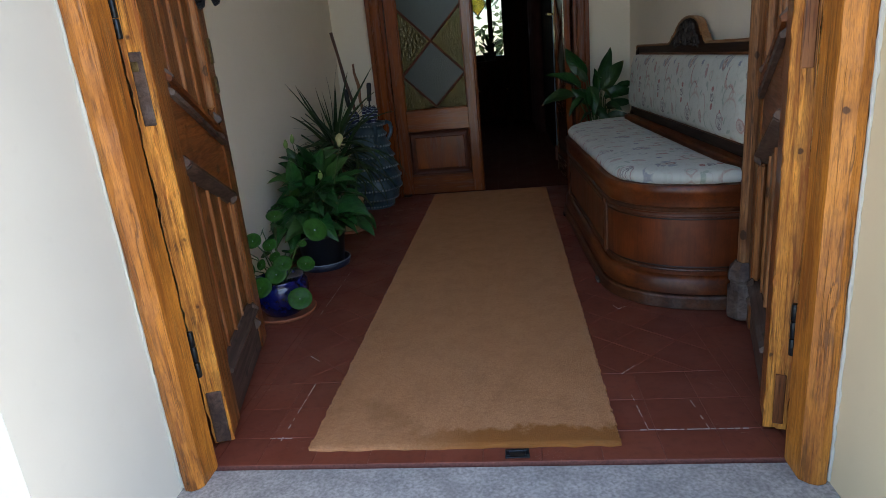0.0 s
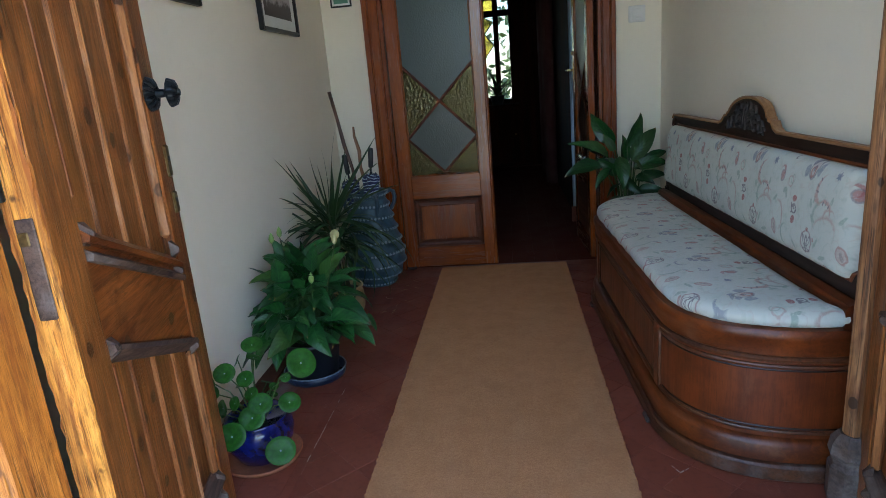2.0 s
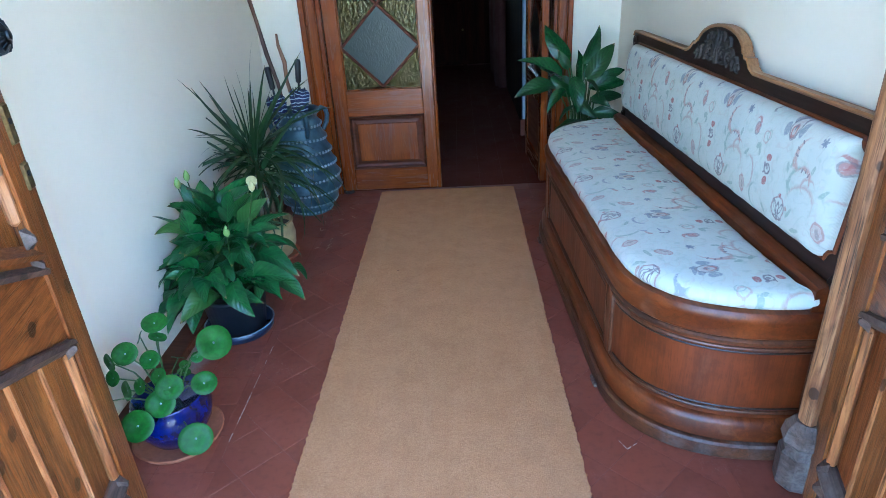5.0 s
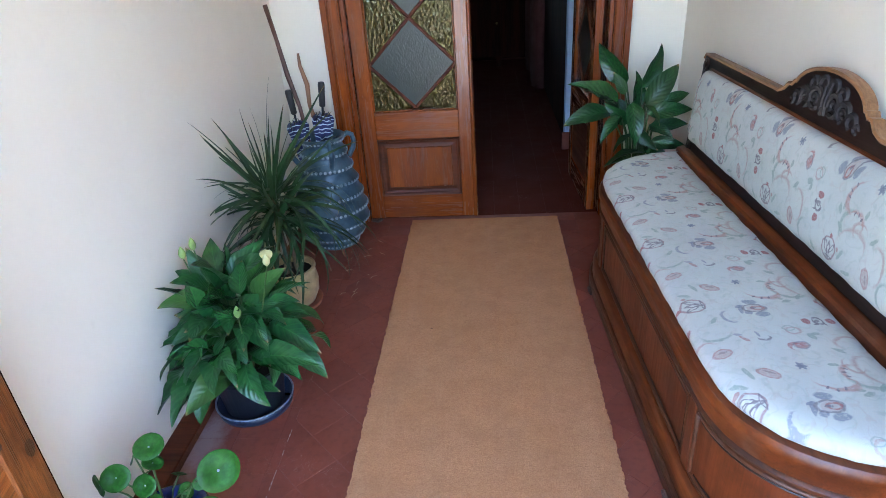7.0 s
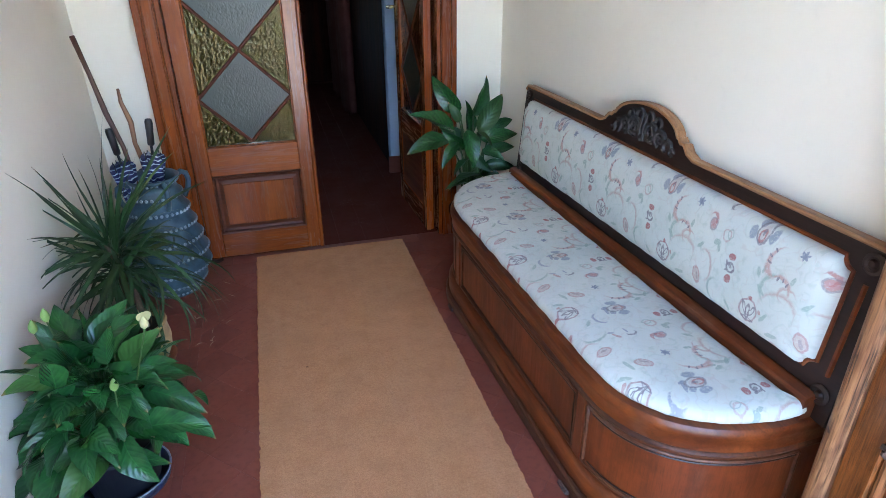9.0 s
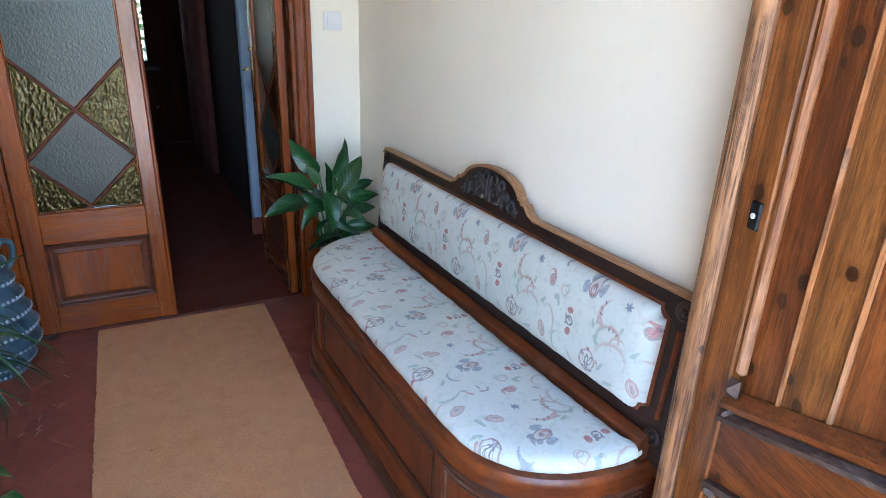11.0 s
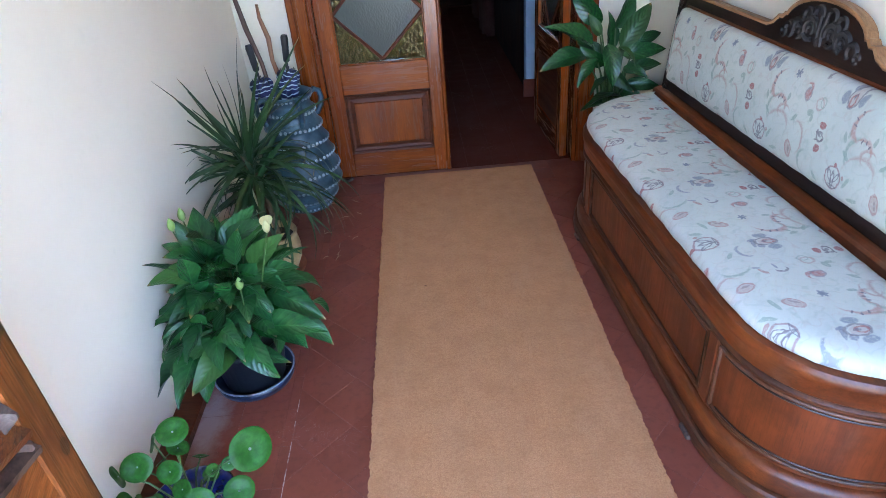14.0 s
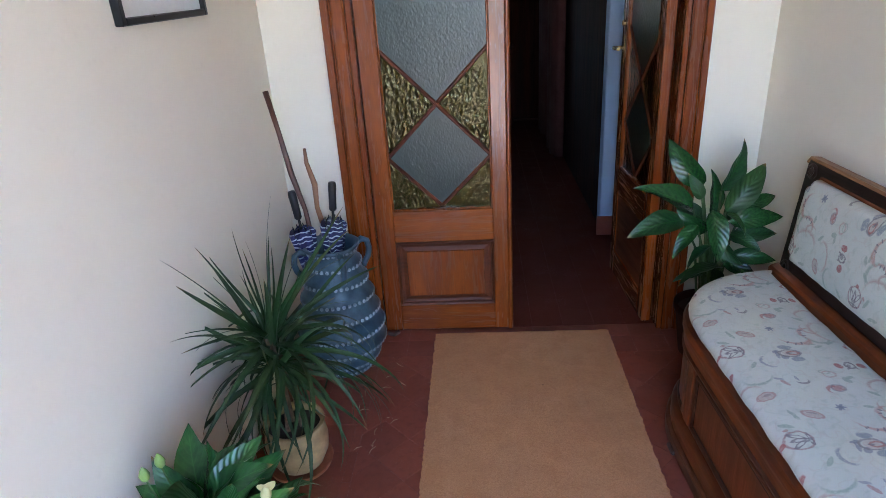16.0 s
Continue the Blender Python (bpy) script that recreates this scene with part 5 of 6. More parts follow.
umbrella(-0.928, 4.380, (0, 5.5), 0.880, 0)


def stick(label, pts, radii, material):
    ob = new("walking_stick", mesh_of("walking_stick", tube(bmesh.new(), pts, radii, 10), material, "all"))
    return tagged(ob, label, "stick", group="sticks in the jar")


stick("long dark brown walking stick in the jar", [(-0.90, 4.33, 0.06), (-0.945, 4.37, 0.40), (-0.990, 4.41, 0.75), (-1.034, 4.44, 0.90), (-1.068, 4.47, 1.07), (-1.105, 4.50, 1.23)], [0.010, 0.010, 0.010, 0.0125, 0.010, 0.0115], "cane_wood")
stick("short knotty pale walking stick in the jar", [(-0.86, 4.40, 0.06), (-0.895, 4.40, 0.5), (-0.920, 4.40, 0.68), (-0.936, 4.405, 0.76), (-0.934, 4.41, 0.86), (-0.956, 4.415, 0.95), (-0.956, 4.415, 1.01)], [0.010, 0.010, 0.012, 0.010, 0.012, 0.009, 0.006], "cane_pale")


def pot(parent, profile, material, soil_z, soil_r, label):
    part("pot", lathe(bmesh.new(), profile, 36), material, parent, label, "all")
    part("soil", lathe(bmesh.new(), [(soil_r, soil_z - 0.02), (soil_r, soil_z), (0.01, soil_z + 0.006)], 24), "soil", parent)


def place_leaf(parent, me, p, az, tilt, scale, roll=0):
    m = Matrix.Translation(p) @ Matrix.Rotation(az - math.pi / 2, 4, "Z") @ Matrix.Rotation(tilt, 4, "X") @ Matrix.Rotation(roll, 4, "Y") @ Matrix.Diagonal((scale, scale, scale, 1))
    return piece("leaf", me, parent, m)


def peace_lily():
    base = thing("peace_lily", "bushy peace lily in a dark navy pot", "potted plant", pose(-0.915, 3.06, 0))
    rng = random.Random(21)
    pot(base, [(0.10, 0.014), (0.105, 0.02), (0.125, 0.17), (0.134, 0.175), (0.134, 0.19), (0.122, 0.19), (0.118, 0.15)], "dark_pot", 0.17, 0.117, "dark navy plastic pot")
    part("saucer", lathe(bmesh.new(), [(0.115, 0.0), (0.132, 0.006), (0.140, 0.040), (0.134, 0.040), (0.126, 0.014), (0.02, 0.012)], 36), "navy", base, "navy saucer with a pale rim", "all")
    part("saucer_rim", tube(bmesh.new(), arc(0, 0, 0.137, 0, 360, 40, "xy", 0.040), 0.0035, 6), "pale_glaze", base, "pale ring along the saucer rim", "all")
    kinds = {
        "up": [leaf_mesh("lily_leaf_up", 0.20, 0.092, (1.30, 0.75), 0.34, "lily", 0.70, 10, wave=0.08, taper=0.35), leaf_mesh("lily_leaf_up", 0.19, 0.086, (1.15, 0.3), 0.30, "lily", 0.74, 10, twist=0.3, wave=0.10, taper=0.4)],
        "arch": [leaf_mesh("lily_leaf_arch", 0.19, 0.090, (0.7, -0.6), 0.26, "lily", 0.70, 10, wave=0.09, taper=0.4), leaf_mesh("lily_leaf_arch", 0.20, 0.084, (0.45, -0.9), 0.34, "lily", 0.68, 10, twist=-0.35, wave=0.10, taper=0.45), leaf_mesh("lily_leaf_arch", 0.15, 0.078, (0.9, -0.2), 0.5, "lily", 0.72, 10, twist=0.5, wave=0.10, taper=0.4)],
        "droop": [leaf_mesh("lily_leaf_droop", 0.185, 0.088, (0.0, -1.15), 0.28, "lily", 0.70, 10, wave=0.09, taper=0.45), leaf_mesh("lily_leaf_droop", 0.17, 0.084, (0.3, -1.2), 0.36, "lily", 0.68, 10, twist=0.4, wave=0.10, taper=0.4), leaf_mesh("lily_leaf_droop", 0.20, 0.086, (0.15, -0.7), 0.5, "lily", 0.66, 10, twist=-0.5, wave=0.12, taper=0.5)],
    }
    stems = bmesh.new()
    plan = [("up", 22, 0.01, 0.12, 0.36, 0.52), ("arch", 36, 0.05, 0.155, 0.29, 0.45), ("arch", 26, 0.0, 0.10, 0.25, 0.40), ("droop", 48, 0.08, 0.195, 0.215, 0.35)]
    for kind, n, r0, r1, z0, z1 in plan:
        for k in range(n):
            az = 2 * math.pi * (k + rng.uniform(-0.4, 0.4)) / n
            r = rng.uniform(r0, r1)
            z = z0 + (z1 - z0) * min(1, max(0, 1 - (r - r0) / (r1 - r0) * 0.7 + rng.uniform(-0.3, 0.3)))
            s = rng.uniform(0.70, 1.12)
            reach = {"up": 0.09, "arch": 0.14, "droop": 0.10}[kind] * s
            room = 0.212 / max(0.05, -math.cos(az)) if math.cos(az) < -0.1 else 9
            if r + reach > room:
                r = max(0.01, room - reach)
            p = Vector((r * math.cos(az), r * math.sin(az), z))
            place_leaf(base, rng.choice(kinds[kind]), p, az + rng.uniform(-0.8, 0.8), rng.uniform(-0.4, 0.4), s, rng.uniform(-0.7, 0.7))
            q = Vector((p.x * 0.25, p.y * 0.25, 0.165))
            tube(stems, [q, q.lerp(p, 0.55) + Vector((-p.x, -p.y, 0)) * 0.12, p], [0.0035, 0.003, 0.002], 5)
    tagged(part("stalk_tuft", stems, "stem", base, smooth=True), kind="stuff")
    for x, y, z, m in ((-0.090, -0.05, 0.665, "bud"), (0.195, -0.10, 0.66, "petal"), (0.10, -0.17, 0.52, "bud"), (-0.06, -0.03, 0.685, "bud")):
        fl_ = part("flower", lathe(bmesh.new(), [(0.003, 0), (0.010, 0.010), (0.012, 0.022), (0.008, 0.036), (0.001, 0.050)], 10, pose(x, y, z - 0.03, 12, 8, 0)), m, base, "cream flower" if m == "petal" else "green flower bud", "all")
        tube_b = tube(bmesh.new(), [(x * 0.2, y * 0.2, 0.17), (x * 0.7, y * 0.7, z - 0.2), (x, y, z - 0.03)], [0.003, 0.0028, 0.0022], 5)
        part("flower_stalk", tube_b, "stem", fl_, smooth=True)
    me = leaf_mesh("lily_spathe", 0.060, 0.036, (1.3, 0.9), 0.5, "petal", 0.7)
    piece("spathe", me, base, pose(0.20, -0.10, 0.645, 0, 0, 200))


peace_lily()


def dragon_plant():
    base = thing("dragon_plant", "spiky narrow-leaved plant in an ochre glazed pot", "potted plant", pose(-0.945, 3.74, 0))
    rng = random.Random(8)
    part("saucer", lathe(bmesh.new(), [(0.09, 0.0), (0.112, 0.005), (0.120, 0.024), (0.114, 0.024), (0.10, 0.010), (0.02, 0.009)], 32), "terracotta", base, "terracotta saucer", "all")
    pot(base, [(0.072, 0.010), (0.085, 0.02), (0.108, 0.07), (0.113, 0.12), (0.106, 0.165), (0.100, 0.178), (0.110, 0.190), (0.108, 0.198), (0.096, 0.196), (0.092, 0.17)], "ochre_pot", 0.17, 0.093, "ochre glazed clay pot")
    crown = Vector((-0.01, -0.03, 0.515))
    for k in range(3):
        a = 2.1 * k
        part("trunk", tube(bmesh.new(), [(0.03 * math.cos(a), 0.03 * math.sin(a), 0.165), (0.02 * math.cos(a + 0.4), 0.02 * math.sin(a + 0.4), 0.32), tuple(crown + Vector((0.02 * math.cos(a), 0.02 * math.sin(a), -0.03 + 0.05 * k)))], [0.012, 0.011, 0.011], 8), "trunk", base, smooth=True)
    kinds = [leaf_mesh("strap_leaf", ln, w, bend, 0.28, "strap", 0.42, 12, twist=tw) for ln, w, bend, tw in ((0.44, 0.018, (1.40, 1.10), 0.2), (0.42, 0.018, (1.05, 0.30), -0.2), (0.42, 0.018, (0.8, -0.9), 0.3), (0.46, 0.017, (0.5, -1.45), -0.3), (0.46, 0.016, (0.1, -1.55), 0.2), (0.44, 0.016, (-0.4, -1.55), 0.0))]
    for k in range(140):
        az = k * 2.39996 + rng.uniform(-0.2, 0.2)
        v = k / 139
        kind = rng.choice((0, 0, 0, 1)) if v < 0.25 else rng.choice((1, 2, 3, 3)) if v < 0.45 else rng.choice((3, 3, 4)) if v < 0.8 else rng.choice((4, 5))
        s = rng.uniform(0.6, 1.2)
        c = math.cos(az)
        reach = (0.16, 0.30, 0.33, 0.28, 0.22, 0.18)[kind] * s
        if c < -0.1 and reach * -c > 0.175:
            s *= max(0.42, 0.175 / (reach * -c))
        p = crown + Vector((0.018 * math.cos(az), 0.018 * math.sin(az), rng.uniform(-0.05, 0.10) - 0.10 * v))
        place_leaf(base, kinds[kind], p, az, rng.uniform(-0.28, 0.28), s, rng.uniform(-0.8, 0.8))


dragon_plant()


def pilea():
    base = thing("money_plant", "round-leaved plant in a cobalt blue glazed pot", "potted plant", pose(-0.915, 2.435, 0))
    rng = random.Random(4)
    part("dish", lathe(bmesh.new(), [(0.105, 0.0), (0.130, 0.004), (0.140, 0.020), (0.133, 0.021), (0.122, 0.010), (0.02, 0.008)], 36), "terracotta", base, "terracotta dish", "all")
    pot(base, [(0.070, 0.009), (0.080, 0.015), (0.112, 0.07), (0.121, 0.112), (0.116, 0.142), (0.106, 0.158), (0.110, 0.166), (0.105, 0.168), (0.096, 0.155)], "cobalt", 0.145, 0.098, "shiny cobalt blue glazed pot")
    bm = bmesh.new()
    rings = []
    uvl = bm.loops.layers.uv.new("UVMap")
    n = 20
    c0 = bm.verts.new((0, 0, -0.006))
    for r, z in ((0.35, -0.002), (0.7, 0.002), (0.92, 0.001), (1.0, -0.001)):
        rings.append([bm.verts.new((r * 0.045 * math.cos(2 * math.pi * k / n) * 0.94, r * 0.045 * math.sin(2 * math.pi * k / n), z + 0.002 * math.sin(3 * 2 * math.pi * k / n) * r)) for k in range(n)])
    for k in range(n):
        bm.faces.new((c0, rings[0][k], rings[0][(k + 1) % n]))
        for a, b in zip(rings, rings[1:]):
            bm.faces.new((a[k], b[k], b[(k + 1) % n], a[(k + 1) % n]))
    for f in bm.faces:
        for lp in f.loops:
            lp[uvl].uv = (0.5 + lp.vert.co.x * 8, 0.3 + lp.vert.co.y * 3)
    disc = mesh_of("round_leaf", bm, "pilea", "all")
    heads = [
        (0.205, -0.035, 0.375, 1.22, 58, 320), (0.038, -0.02, 0.440, 0.82, 30, 300), (0.042, -0.03, 0.398, 0.62, 25, 20), (-0.072, -0.03, 0.342, 0.85, 52, 285),
        (0.0, -0.035, 0.322, 0.70, 50, 270), (-0.045, 0.02, 0.365, 0.55, 60, 200), (-0.135, -0.02, 0.304, 0.72, 82, 235), (-0.098, -0.04, 0.215, 0.75, 72, 230), (0.143, -0.035, 0.232, 0.88, 45, 310),
        (0.135, -0.02, 0.315, 0.42, 45, 300), (0.058, -0.075, 0.250, 0.92, 48, 290), (0.035, -0.105, 0.215, 1.0, 55, 280), (-0.020, -0.155, 0.178, 1.12, 52, 275), (0.139, -0.155, 0.125, 1.12, 55, 295),
        (0.08, 0.0, 0.275, 0.40, 30, 330), (0.02, -0.05, 0.275, 0.6, 40, 250), (-0.04, -0.06, 0.245, 0.6, 60, 240), (-0.15, -0.10, 0.22, 0.75, 80, 245), (0.06, 0.02, 0.235, 0.5, 20, 10),
        (-0.09, -0.09, 0.30, 0.6, 62, 250), (-0.07, 0.07, 0.25, 0.6, 45, 150), (0.03, 0.06, 0.26, 0.5, 40, 80),
    ]
    spot = mesh_of("leaf_spot", lathe(bmesh.new(), [(0.0032, -0.0055), (0.0026, -0.0035), (0.0004, -0.003)], 8), "pale_glaze", "all")
    for x, y, z, s, tilt, az in heads:
        s *= 0.97
        m = Matrix.Translation((x, y, z)) @ Matrix.Rotation(radians(az), 4, "Z") @ Matrix.Rotation(radians(tilt), 4, "Y") @ Matrix.Diagonal((s, s, s, 1))
        lf = piece("leaf", disc, base, m)
        piece("leaf_spot", spot, lf, Matrix())
        inv = m.inverted()
        q = [Vector((x * 0.15, y * 0.15, 0.15)), Vector((x * 0.55, y * 0.55, 0.15 + (z - 0.15) * 0.72)), Vector((x, y, z)) + m.to_3x3() @ Vector((0, 0, -0.006))]
        part("leaf_stalk", tube(bmesh.new(), [inv @ p for p in q], [0.0028 / s, 0.0025 / s, 0.002 / s], 6), "stem", lf, smooth=True)


pilea()


rng = random.Random(77)
bm = bmesh.new()
for k in range(16):
    x, y, a = rng.uniform(-0.80, -0.60), rng.uniform(3.75, 4.35), rng.uniform(0, 3.14)
    ln = rng.uniform(0.012, 0.05)
    dx, dy = math.cos(a) * ln, math.sin(a) * ln
    tube(bm, [(x, y, 0.003), (x + dx * 0.5 - dy * 0.1, y + dy * 0.5 + dx * 0.1, 0.005), (x + dx, y + dy, 0.003)], [0.0006, 0.0016, 0.0005], 5)
tagged(new("dry_leaf_scraps", mesh_of("dry_leaf_scraps", bm, "scrap")), "dry pale leaf scraps on the tiles by the jar", "leaf scraps", kind="stuff")


def corner_lily():
    base = thing("broad_leaved_lily", "broad-leaved lily in a dark pot behind the bench", "potted plant", pose(0.715, 4.40, 0))
    rng = random.Random(14)
    pot(base, [(0.09, 0.0), (0.10, 0.01), (0.13, 0.22), (0.138, 0.225), (0.138, 0.25), (0.125, 0.25), (0.12, 0.21)], "wood_and_hall_shade", 0.22, 0.12, "dark brown pot")
    forms = [leaf_mesh("broad_leaf", 1.0, 0.42, (0.50, -0.55), 0.34, "lily_big", 0.78, 12, 0.2, 0.08, 0.3), leaf_mesh("broad_leaf", 1.0, 0.38, (0.35, -0.50), 0.45, "lily_big", 0.72, 12, -0.25, 0.10, 0.35)]
    # each leaf runs from its stalk to its tip
    spec = [
        ((-0.087, -0.02, 0.795), (-0.224, 0.03, 0.980)), ((-0.014, -0.02, 0.770), (0.086, 0.03, 0.963)), ((0.007, -0.04, 0.690), (0.158, 0.0, 0.874)),
        ((-0.130, -0.06, 0.715), (-0.362, -0.10, 0.835)), ((-0.167, -0.08, 0.673), (-0.400, -0.14, 0.642)), ((-0.121, -0.10, 0.660), (-0.228, -0.17, 0.556)),
        ((-0.076, -0.12, 0.728), (-0.070, -0.22, 0.549)), ((0.016, -0.06, 0.652), (0.225, -0.07, 0.677)), ((0.100, 0.02, 0.680), (0.235, 0.04, 0.723)),
        ((0.0, -0.10, 0.470), (-0.199, -0.18, 0.456)), ((0.035, -0.04, 0.570), (0.215, -0.06, 0.600)), ((0.033, -0.08, 0.520), (0.199, -0.12, 0.506)),
        ((-0.099, -0.06, 0.753), (-0.154, -0.04, 0.857)), ((-0.05, -0.08, 0.60), (0.05, -0.16, 0.50)), ((-0.06, -0.06, 0.62), (-0.20, -0.08, 0.72)),
        ((-0.03, 0.0, 0.66), (-0.02, 0.06, 0.84)), ((0.03, -0.06, 0.60), (0.12, -0.15, 0.56)), ((-0.05, -0.08, 0.56), (-0.16, -0.14, 0.50)),
        ((0.02, -0.04, 0.48), (0.14, -0.12, 0.42)), ((-0.02, -0.09, 0.46), (-0.06, -0.20, 0.38)), ((-0.04, 0.04, 0.62), (-0.17, 0.10, 0.70)),
        ((0.04, 0.03, 0.62), (0.16, 0.09, 0.72)), ((-0.01, -0.08, 0.70), (0.06, -0.14, 0.62)), ((-0.05, -0.04, 0.42), (-0.18, -0.06, 0.40)),
    ]
    face = Vector((-0.25, -0.75, 0.62))
    stems = bmesh.new()
    for k, (p, q) in enumerate(spec):
        p, q = Vector(p), Vector(q)
        along = (q - p).normalized()
        up = (face + Vector((rng.uniform(-0.8, 0.8), rng.uniform(-0.5, 0.5), rng.uniform(-0.5, 0.5)))).normalized()
        side = along.cross(up).normalized()
        up = side.cross(along)
        s = (q - p).length * 1.04
        m = Matrix((side, along, up)).transposed().to_4x4()
        piece("leaf", forms[k % 2], base, Matrix.Translation(p) @ m @ Matrix.Diagonal((s, s, s, 1)))
        tube(stems, [(p.x * 0.3, p.y * 0.3, 0.22), tuple(p * 0.6 + Vector((0, 0, 0.14))), tuple(p)], [0.006, 0.005, 0.0035], 6)
    tagged(part("stalk_tuft", stems, "stem", base, smooth=True), kind="stuff")


corner_lily()


# ---------------------------------------------------------------- pictures and switches
def picture_colours(name, sky_c, land_c, water_c):
    m = Nodes(name)
    s = m.n("SeparateXYZ")
    m.put(s.inputs[0], m.coords())
    edge = m.math("ADD", s.outputs[2], m.math("MULTIPLY", m.noise(m.coords(), 18, 5), 0.12))
    col = m.mix(m.ramp(edge, 0.0, 0.06), m.mix(m.ramp(m.noise(m.coords((1, 1, 3)), 30, 4), 0.4, 0.6), water_c, land_c), land_c)
    col = m.mix(m.ramp(edge, 0.12, 0.14), col, sky_c)
    return m.done(col, 0.5)


M["photo"] = picture_colours("old_photograph", (0.42, 0.40, 0.40), (0.09, 0.075, 0.07), (0.20, 0.15, 0.13))
M["print"] = picture_colours("teal_print", (0.55, 0.68, 0.66), (0.30, 0.46, 0.45), (0.62, 0.72, 0.70))
M["green_print"] = picture_colours("green_print", (0.45, 0.60, 0.50), (0.10, 0.26, 0.19), (0.30, 0.46, 0.36))


def picture(at, w, h, mat_w, material, label, t=0.024, f=0.020):
    """Framed under glass; local x across, z up, y towards the wall."""
    pic = thing("picture", label, "picture", at)
    bm = bmesh.new()
    cbox(bm, -w / 2, -w / 2 + f, -t, 0, 0, h)
    cbox(bm, w / 2 - f, w / 2, -t, 0, 0, h)
    cbox(bm, -w / 2 + f, w / 2 - f, -t, 0, 0, f)
    cbox(bm, -w / 2 + f, w / 2 - f, -t, 0, h - f, h)
    part("frame", bm, "black", pic)
    part("mount", box(-w / 2 + f, w / 2 - f, -0.010, -0.002, f, h - f, c=0.0005), "paper", pic, "white mount board")
    i = part("image", box(-w / 2 + f + mat_w, w / 2 - f - mat_w, -0.0022, 0, 0, h - 2 * f - 2 * mat_w, c=0.0005), material, pic, at=pose(0, -0.010, f + mat_w))
    return pic


picture(pose(X_LEFT, 3.862, 1.540, 0, 0, 90), 0.53, 0.42, 0.055, "photo", "old landscape photograph in a black frame with white mount")
picture(pose(X_LEFT, 2.735, 1.580, 0, 0, 90), 0.53, 0.42, 0.05, "print", "pale teal print in a black frame with white mount")
picture(pose(-1.008, Y_BACK, 1.742), 0.135, 0.18, 0.012, "green_print", "small green print in a black frame", 0.016, 0.010)

sw = thing("light_switch", "white plastic light switch on the wall", "switch", pose(0.817, Y_BACK, 1.535))
part("plate", box(-0.050, 0.050, -0.010, 0, -0.048, 0.048, c=0.004), "white_plastic", sw)
part("rocker", box(-0.030, 0.030, -0.0145, -0.010, -0.018, 0.030, c=0.002), "white_plastic", sw)
part("lower_cover", box(-0.030, 0.030, -0.0125, -0.010, -0.036, -0.020, c=0.002), "white_plastic", sw)
bx = thing("wall_box", "small dark wooden wall box with a round metal fitting", "wall box", pose(0.806, Y_BACK, 1.668))
part("case", box(-0.058, 0.058, -0.035, 0, 0, 0.14, c=0.006), "wood_and_hall_shade", bx)
part("dial", lathe(bmesh.new(), [(0.018, 0), (0.020, 0.004), (0.014, 0.008), (0.002, 0.009)], 20, pose(0, -0.035, 0.045, 90, 0, 0)), "iron", bx, "round metal fitting", True)


# ---------------------------------------------------------------- dark hall furniture
cab = thing("sideboard", "dark wooden sideboard under the hall window", "sideboard", pose(-0.45, 9.2, 0))
part("top", box(-0.62, 0.62, -0.26, 0.24, 0.86, 0.89, c=0.006), "wood_and_hall_shade", cab)
part("body", box(-0.60, 0.60, -0.23, 0.23, 0.08, 0.86), "wood_and_hall_shade", cab)
for x in (-0.58, -0.19, 0.20):
    d_ = part("door", box(x, x + 0.38, -0.248, -0.23, 0.12, 0.82, c=0.006), "wood_and_hall_shade", cab)
    part("knob", lathe(bmesh.new(), [(0.012, 0), (0.014, 0.012), (0.004, 0.02)], 12, pose(x + 0.34, -0.248, 0.5, 90, 0, 0)), "brass", d_)
for x in (-0.56, 0.56):
    for y in (-0.20, 0.20):
        part("leg", box(x - 0.025, x + 0.025, y - 0.025, y + 0.025, 0, 0.08), "wood_and_hall_shade", cab)
hp = thing("window_plant", "dark spiky pot plant on the sideboard", "potted plant", pose(-0.13, 9.2, 0.89))
part("pot", lathe(bmesh.new(), [(0.07, 0), (0.10, 0.12), (0.095, 0.12), (0.08, 0.1)], 20), "dark_pot", hp)
rng = random.Random(2)
hl = leaf_mesh("spike_leaf", 0.26, 0.045, (1.35, 0.6), 0.3, "strap", 0.6)
for k in range(26):
    place_leaf(hp, hl, Vector((0, 0, 0.10)), rng.uniform(0, 6.28), rng.uniform(-0.5, 0.35), rng.uniform(0.6, 1.2))
for name, y in (("curtain", 7.6), ("curtain", 8.4)):
    rows = [[(0.44 + 0.03 * math.sin(k * 0.9) - (0.012 if side else 0), y + k * 0.03, z) for k in range(16)] + [(0.525, y + k * 0.03, z) for k in range(15, -1, -1)] for side, z in ((0, 0.03), (0, 1.2), (0, 2.5))]
    tagged(new(name, mesh_of(name, loft(bmesh.new(), rows), "curtain", "all")), "dark red curtain hanging on the hall wall", "curtain", group="hall curtains")


# ---------------------------------------------------------------- floor tiles
def clip(poly, a, b, d):
    """Keeps the part of a polygon where a*x + b*y <= d."""
    out = []
    for p, q in zip(poly, poly[1:] + poly[:1]):
        fp, fq = a * p[0] + b * p[1] - d, a * q[0] + b * q[1] - d
        if fp <= 0:
            out.append(p)
        if fp * fq < 0:
            t = fp / (fp - fq)
            out.append((p[0] + (q[0] - p[0]) * t, p[1] + (q[1] - p[1]) * t))
    return out


def clip_rect(poly, r):
    for a, b, d in ((-1, 0, -r[0]), (1, 0, r[1]), (0, -1, -r[2]), (0, 1, r[3])):
        if len(poly) > 2:
            poly = clip(poly, a, b, d)
    return poly


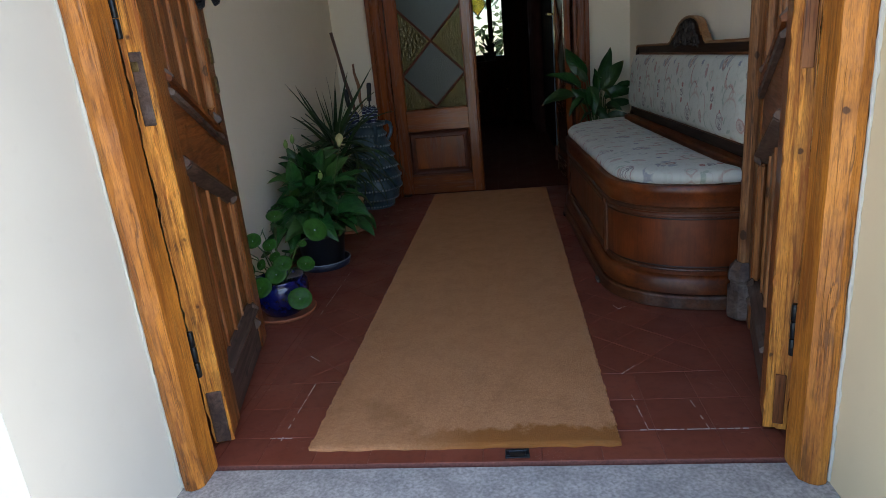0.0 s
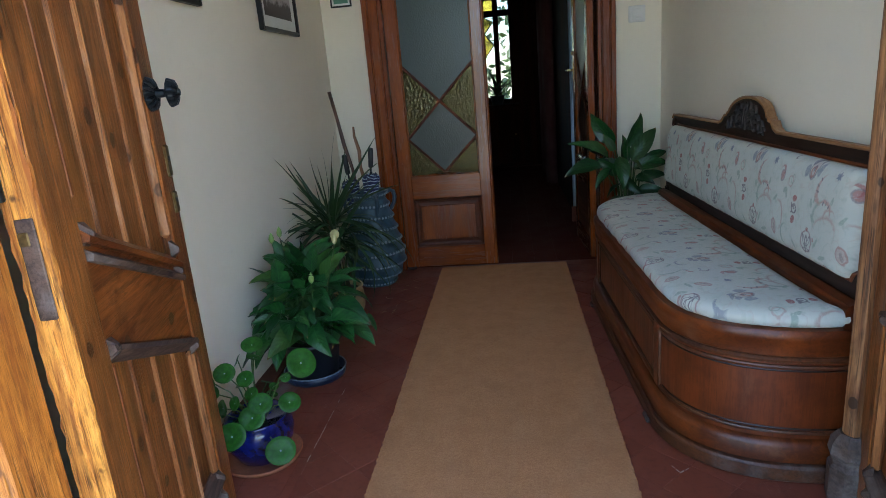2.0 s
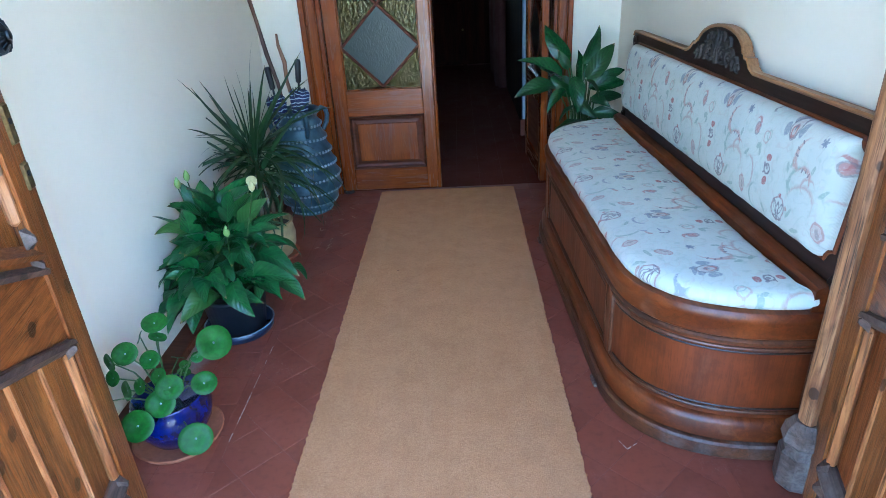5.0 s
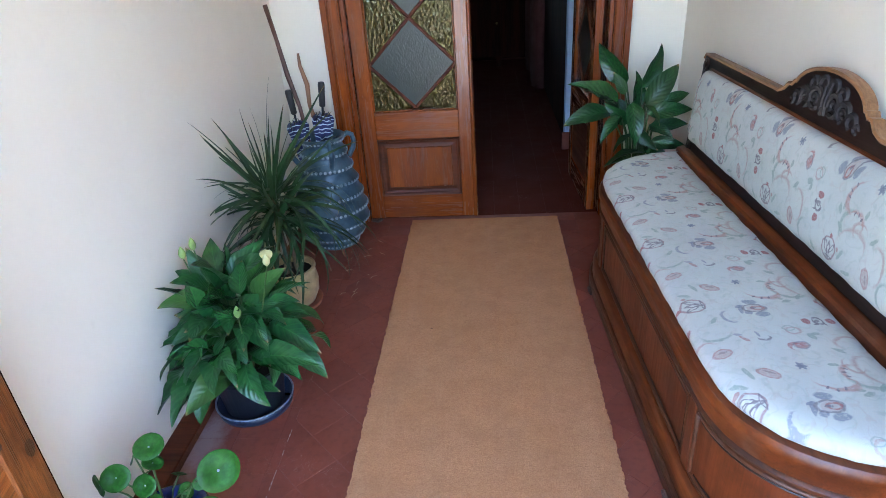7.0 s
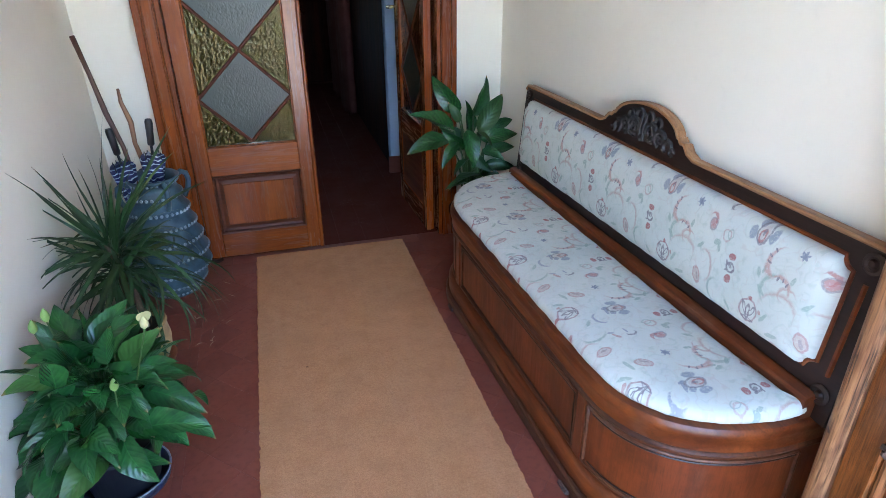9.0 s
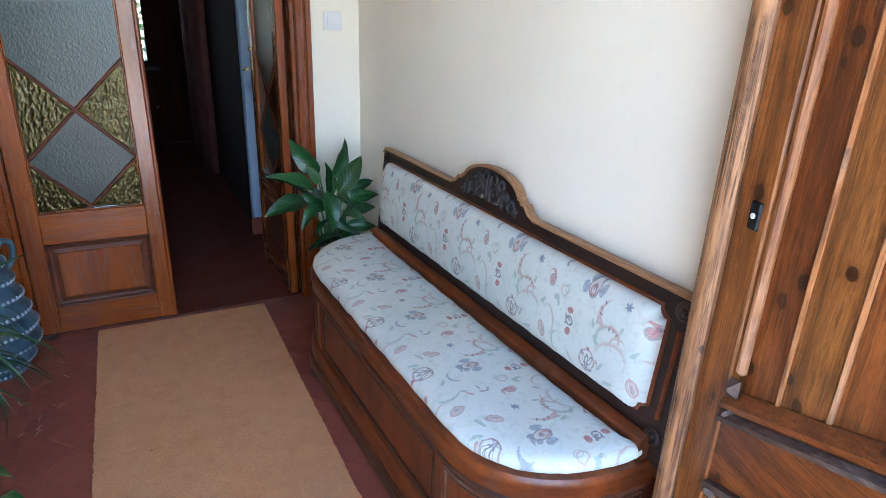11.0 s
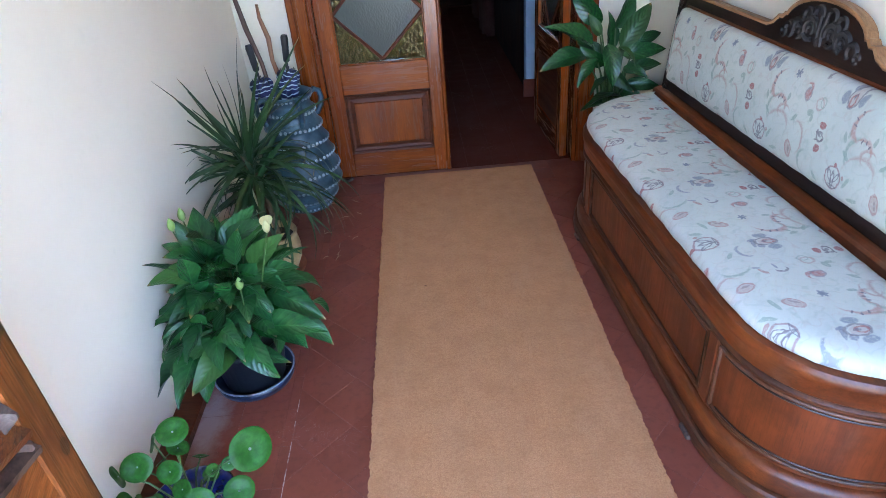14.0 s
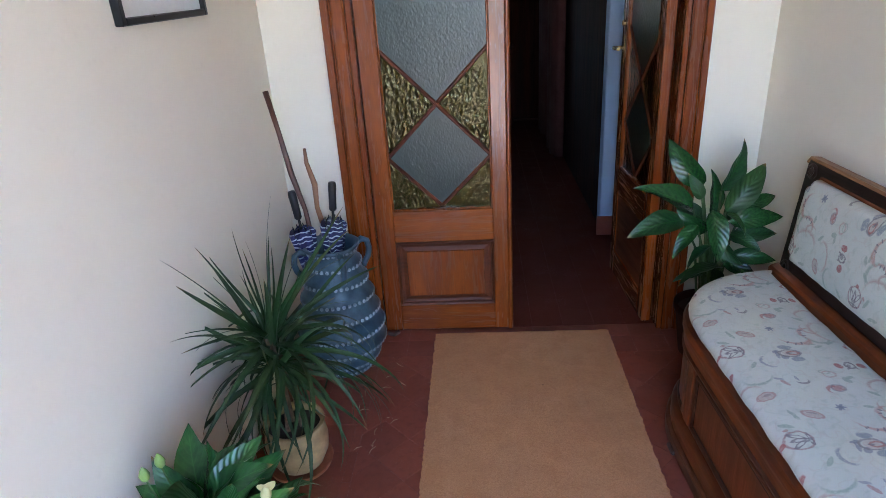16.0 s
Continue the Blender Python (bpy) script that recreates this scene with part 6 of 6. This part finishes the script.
def tile_rings(poly, top):
    cx, cy = sum(p[0] for p in poly) / len(poly), sum(p[1] for p in poly) / len(poly)

    def shrink(g):
        return [(x + (cx - x) / max(0.02, math.hypot(cx - x, cy - y)) * g, y + (cy - y) / max(0.02, math.hypot(cx - x, cy - y)) * g) for x, y in poly]

    return [[(x, y, top - 0.012) for x, y in shrink(0.0007)], [(x, y, top - 0.0010) for x, y in shrink(0.0007)], [(x, y, top) for x, y in shrink(0.0020)]]


TILE = 0.152
FIELD = (-0.745, 0.705, 1.820, 4.42)
ROOM = (-1.15, 1.10, 1.392, 4.66)
floor = setting("floor", box(-1.40, 1.25, 1.392, 4.66, -0.10, -0.0012, c=0.0005), "mortar", "dark red cement tile floor with a diagonal field", "floor")
polys = []
g = TILE
for i in range(-40, 40):
    for j in range(-40, 40):
        c = Vector(((i + j) * g / math.sqrt(2) - 0.02, 3.0 + (i - j) * g / math.sqrt(2)))
        if abs(c.x) < 1.1 and 1.5 < c.y < 4.8:
            h = g / math.sqrt(2)
            q = clip_rect([(c.x - h, c.y), (c.x, c.y - h), (c.x + h, c.y), (c.x, c.y + h)], FIELD)
            if len(q) > 2:
                polys.append(q)
border = [(ROOM[0], FIELD[0], ROOM[2], ROOM[3]), (FIELD[1], ROOM[1], ROOM[2], ROOM[3]), (FIELD[0], FIELD[1], ROOM[2], FIELD[2]), (FIELD[0], FIELD[1], FIELD[3], ROOM[3])]
for i in range(-8, 9):
    for j in range(0, 25):
        x, y = -0.017 + i * g, 1.392 + 0.123 - g + j * g
        for r in border:
            q = clip_rect([(x, y), (x + g, y), (x + g, y + g), (x, y + g)], r)
            if len(q) > 2:
                polys.append(q)


def area(q):
    return abs(sum(a[0] * b[1] - b[0] * a[1] for a, b in zip(q, q[1:] + q[:1]))) / 2


rng = random.Random(31)
rest = bmesh.new()
for q in polys:
    if area(q) < 2e-4:
        continue
    cx, cy = sum(p[0] for p in q) / len(q), sum(p[1] for p in q) / len(q)
    top = rng.uniform(-0.0006, 0.0004)
    covered = (-0.40 < cx < 0.26 and 1.5 < cy < 4.5) or (cx > 0.62 and 2.4 < cy < 4.0) or cx > 0.95 or cx < -1.10
    if covered:
        loft(rest, tile_rings(q, top))
        continue
    bm = loft(bmesh.new(), tile_rings([(x - cx, y - cy) for x, y in q], 0))
    piece("tile", mesh_of("tile", bm, "tile"), floor, pose(cx, cy, top))
covered = new("covered_tiles", mesh_of("covered_tiles", rest, "tile"))
covered.parent = floor
tagged(covered, "red tiles under the rug and the bench", kind="stuff")

M["grout"] = plain("pale_grout", (0.45, 0.40, 0.38), 0.9, 0, 120, 0.3)
bm = bmesh.new()
for x0, y0, x1, y1 in ((-0.594, 1.50, -0.588, 1.82), (0.421, 1.52, 0.408, 1.72), (0.576, 1.52, 0.566, 1.66), (-0.63, 1.512, -0.50, 1.512), (0.40, 1.517, 0.72, 1.515), (-0.745, 2.40, -0.745, 2.95), (0.403, 1.816, 0.470, 1.885), (-0.699, 2.044, -0.62, 1.972), (0.463, 2.356, 0.479, 2.321), (0.479, 2.321, 0.519, 2.347)):
    a, b = Vector((x0, y0, 0)), Vector((x1, y1, 0))
    n = max(2, int((b - a).length / 0.02))
    for k in range(n):
        if rng.random() < 0.3:
            continue
        p, q = a.lerp(b, k / n), a.lerp(b, (k + rng.uniform(0.6, 1.0)) / n)
        w = (q - p).normalized().cross(Vector((0, 0, 1))) * rng.uniform(0.0006, 0.0018)
        loft(bm, [[tuple(c + Vector((0, 0, z))) for c in (p - w, p + w, q + w, q - w)] for z in (-0.003, 0.0006)])
gr = new("grout", mesh_of("grout", bm, "grout"))
gr.parent = floor
tagged(gr, "crumbled pale grout in some joints", kind="stuff")

hall_floor = bmesh.new()
for i in range(-11, 11):
    for j in range(0, 33):
        x, y = -0.017 + i * g, 4.662 + j * g
        if y + g < 9.5 and not (x > 0.5 and y > 5.75):
            loft(hall_floor, tile_rings([(x, y), (x + g, y), (x + g, y + g), (x, y + g)], -0.0005))
setting("floor_hall", box(-1.8, 2.0, 4.661, 9.7, -0.10, -0.0035, c=0.001), "mortar", "dark joints under the hall tiles", "floor")
setting("floor_hall_tiles", hall_floor, "tile_hall_shaded", "red tiles of the hall floor, coloured darker for its shade", "floor")
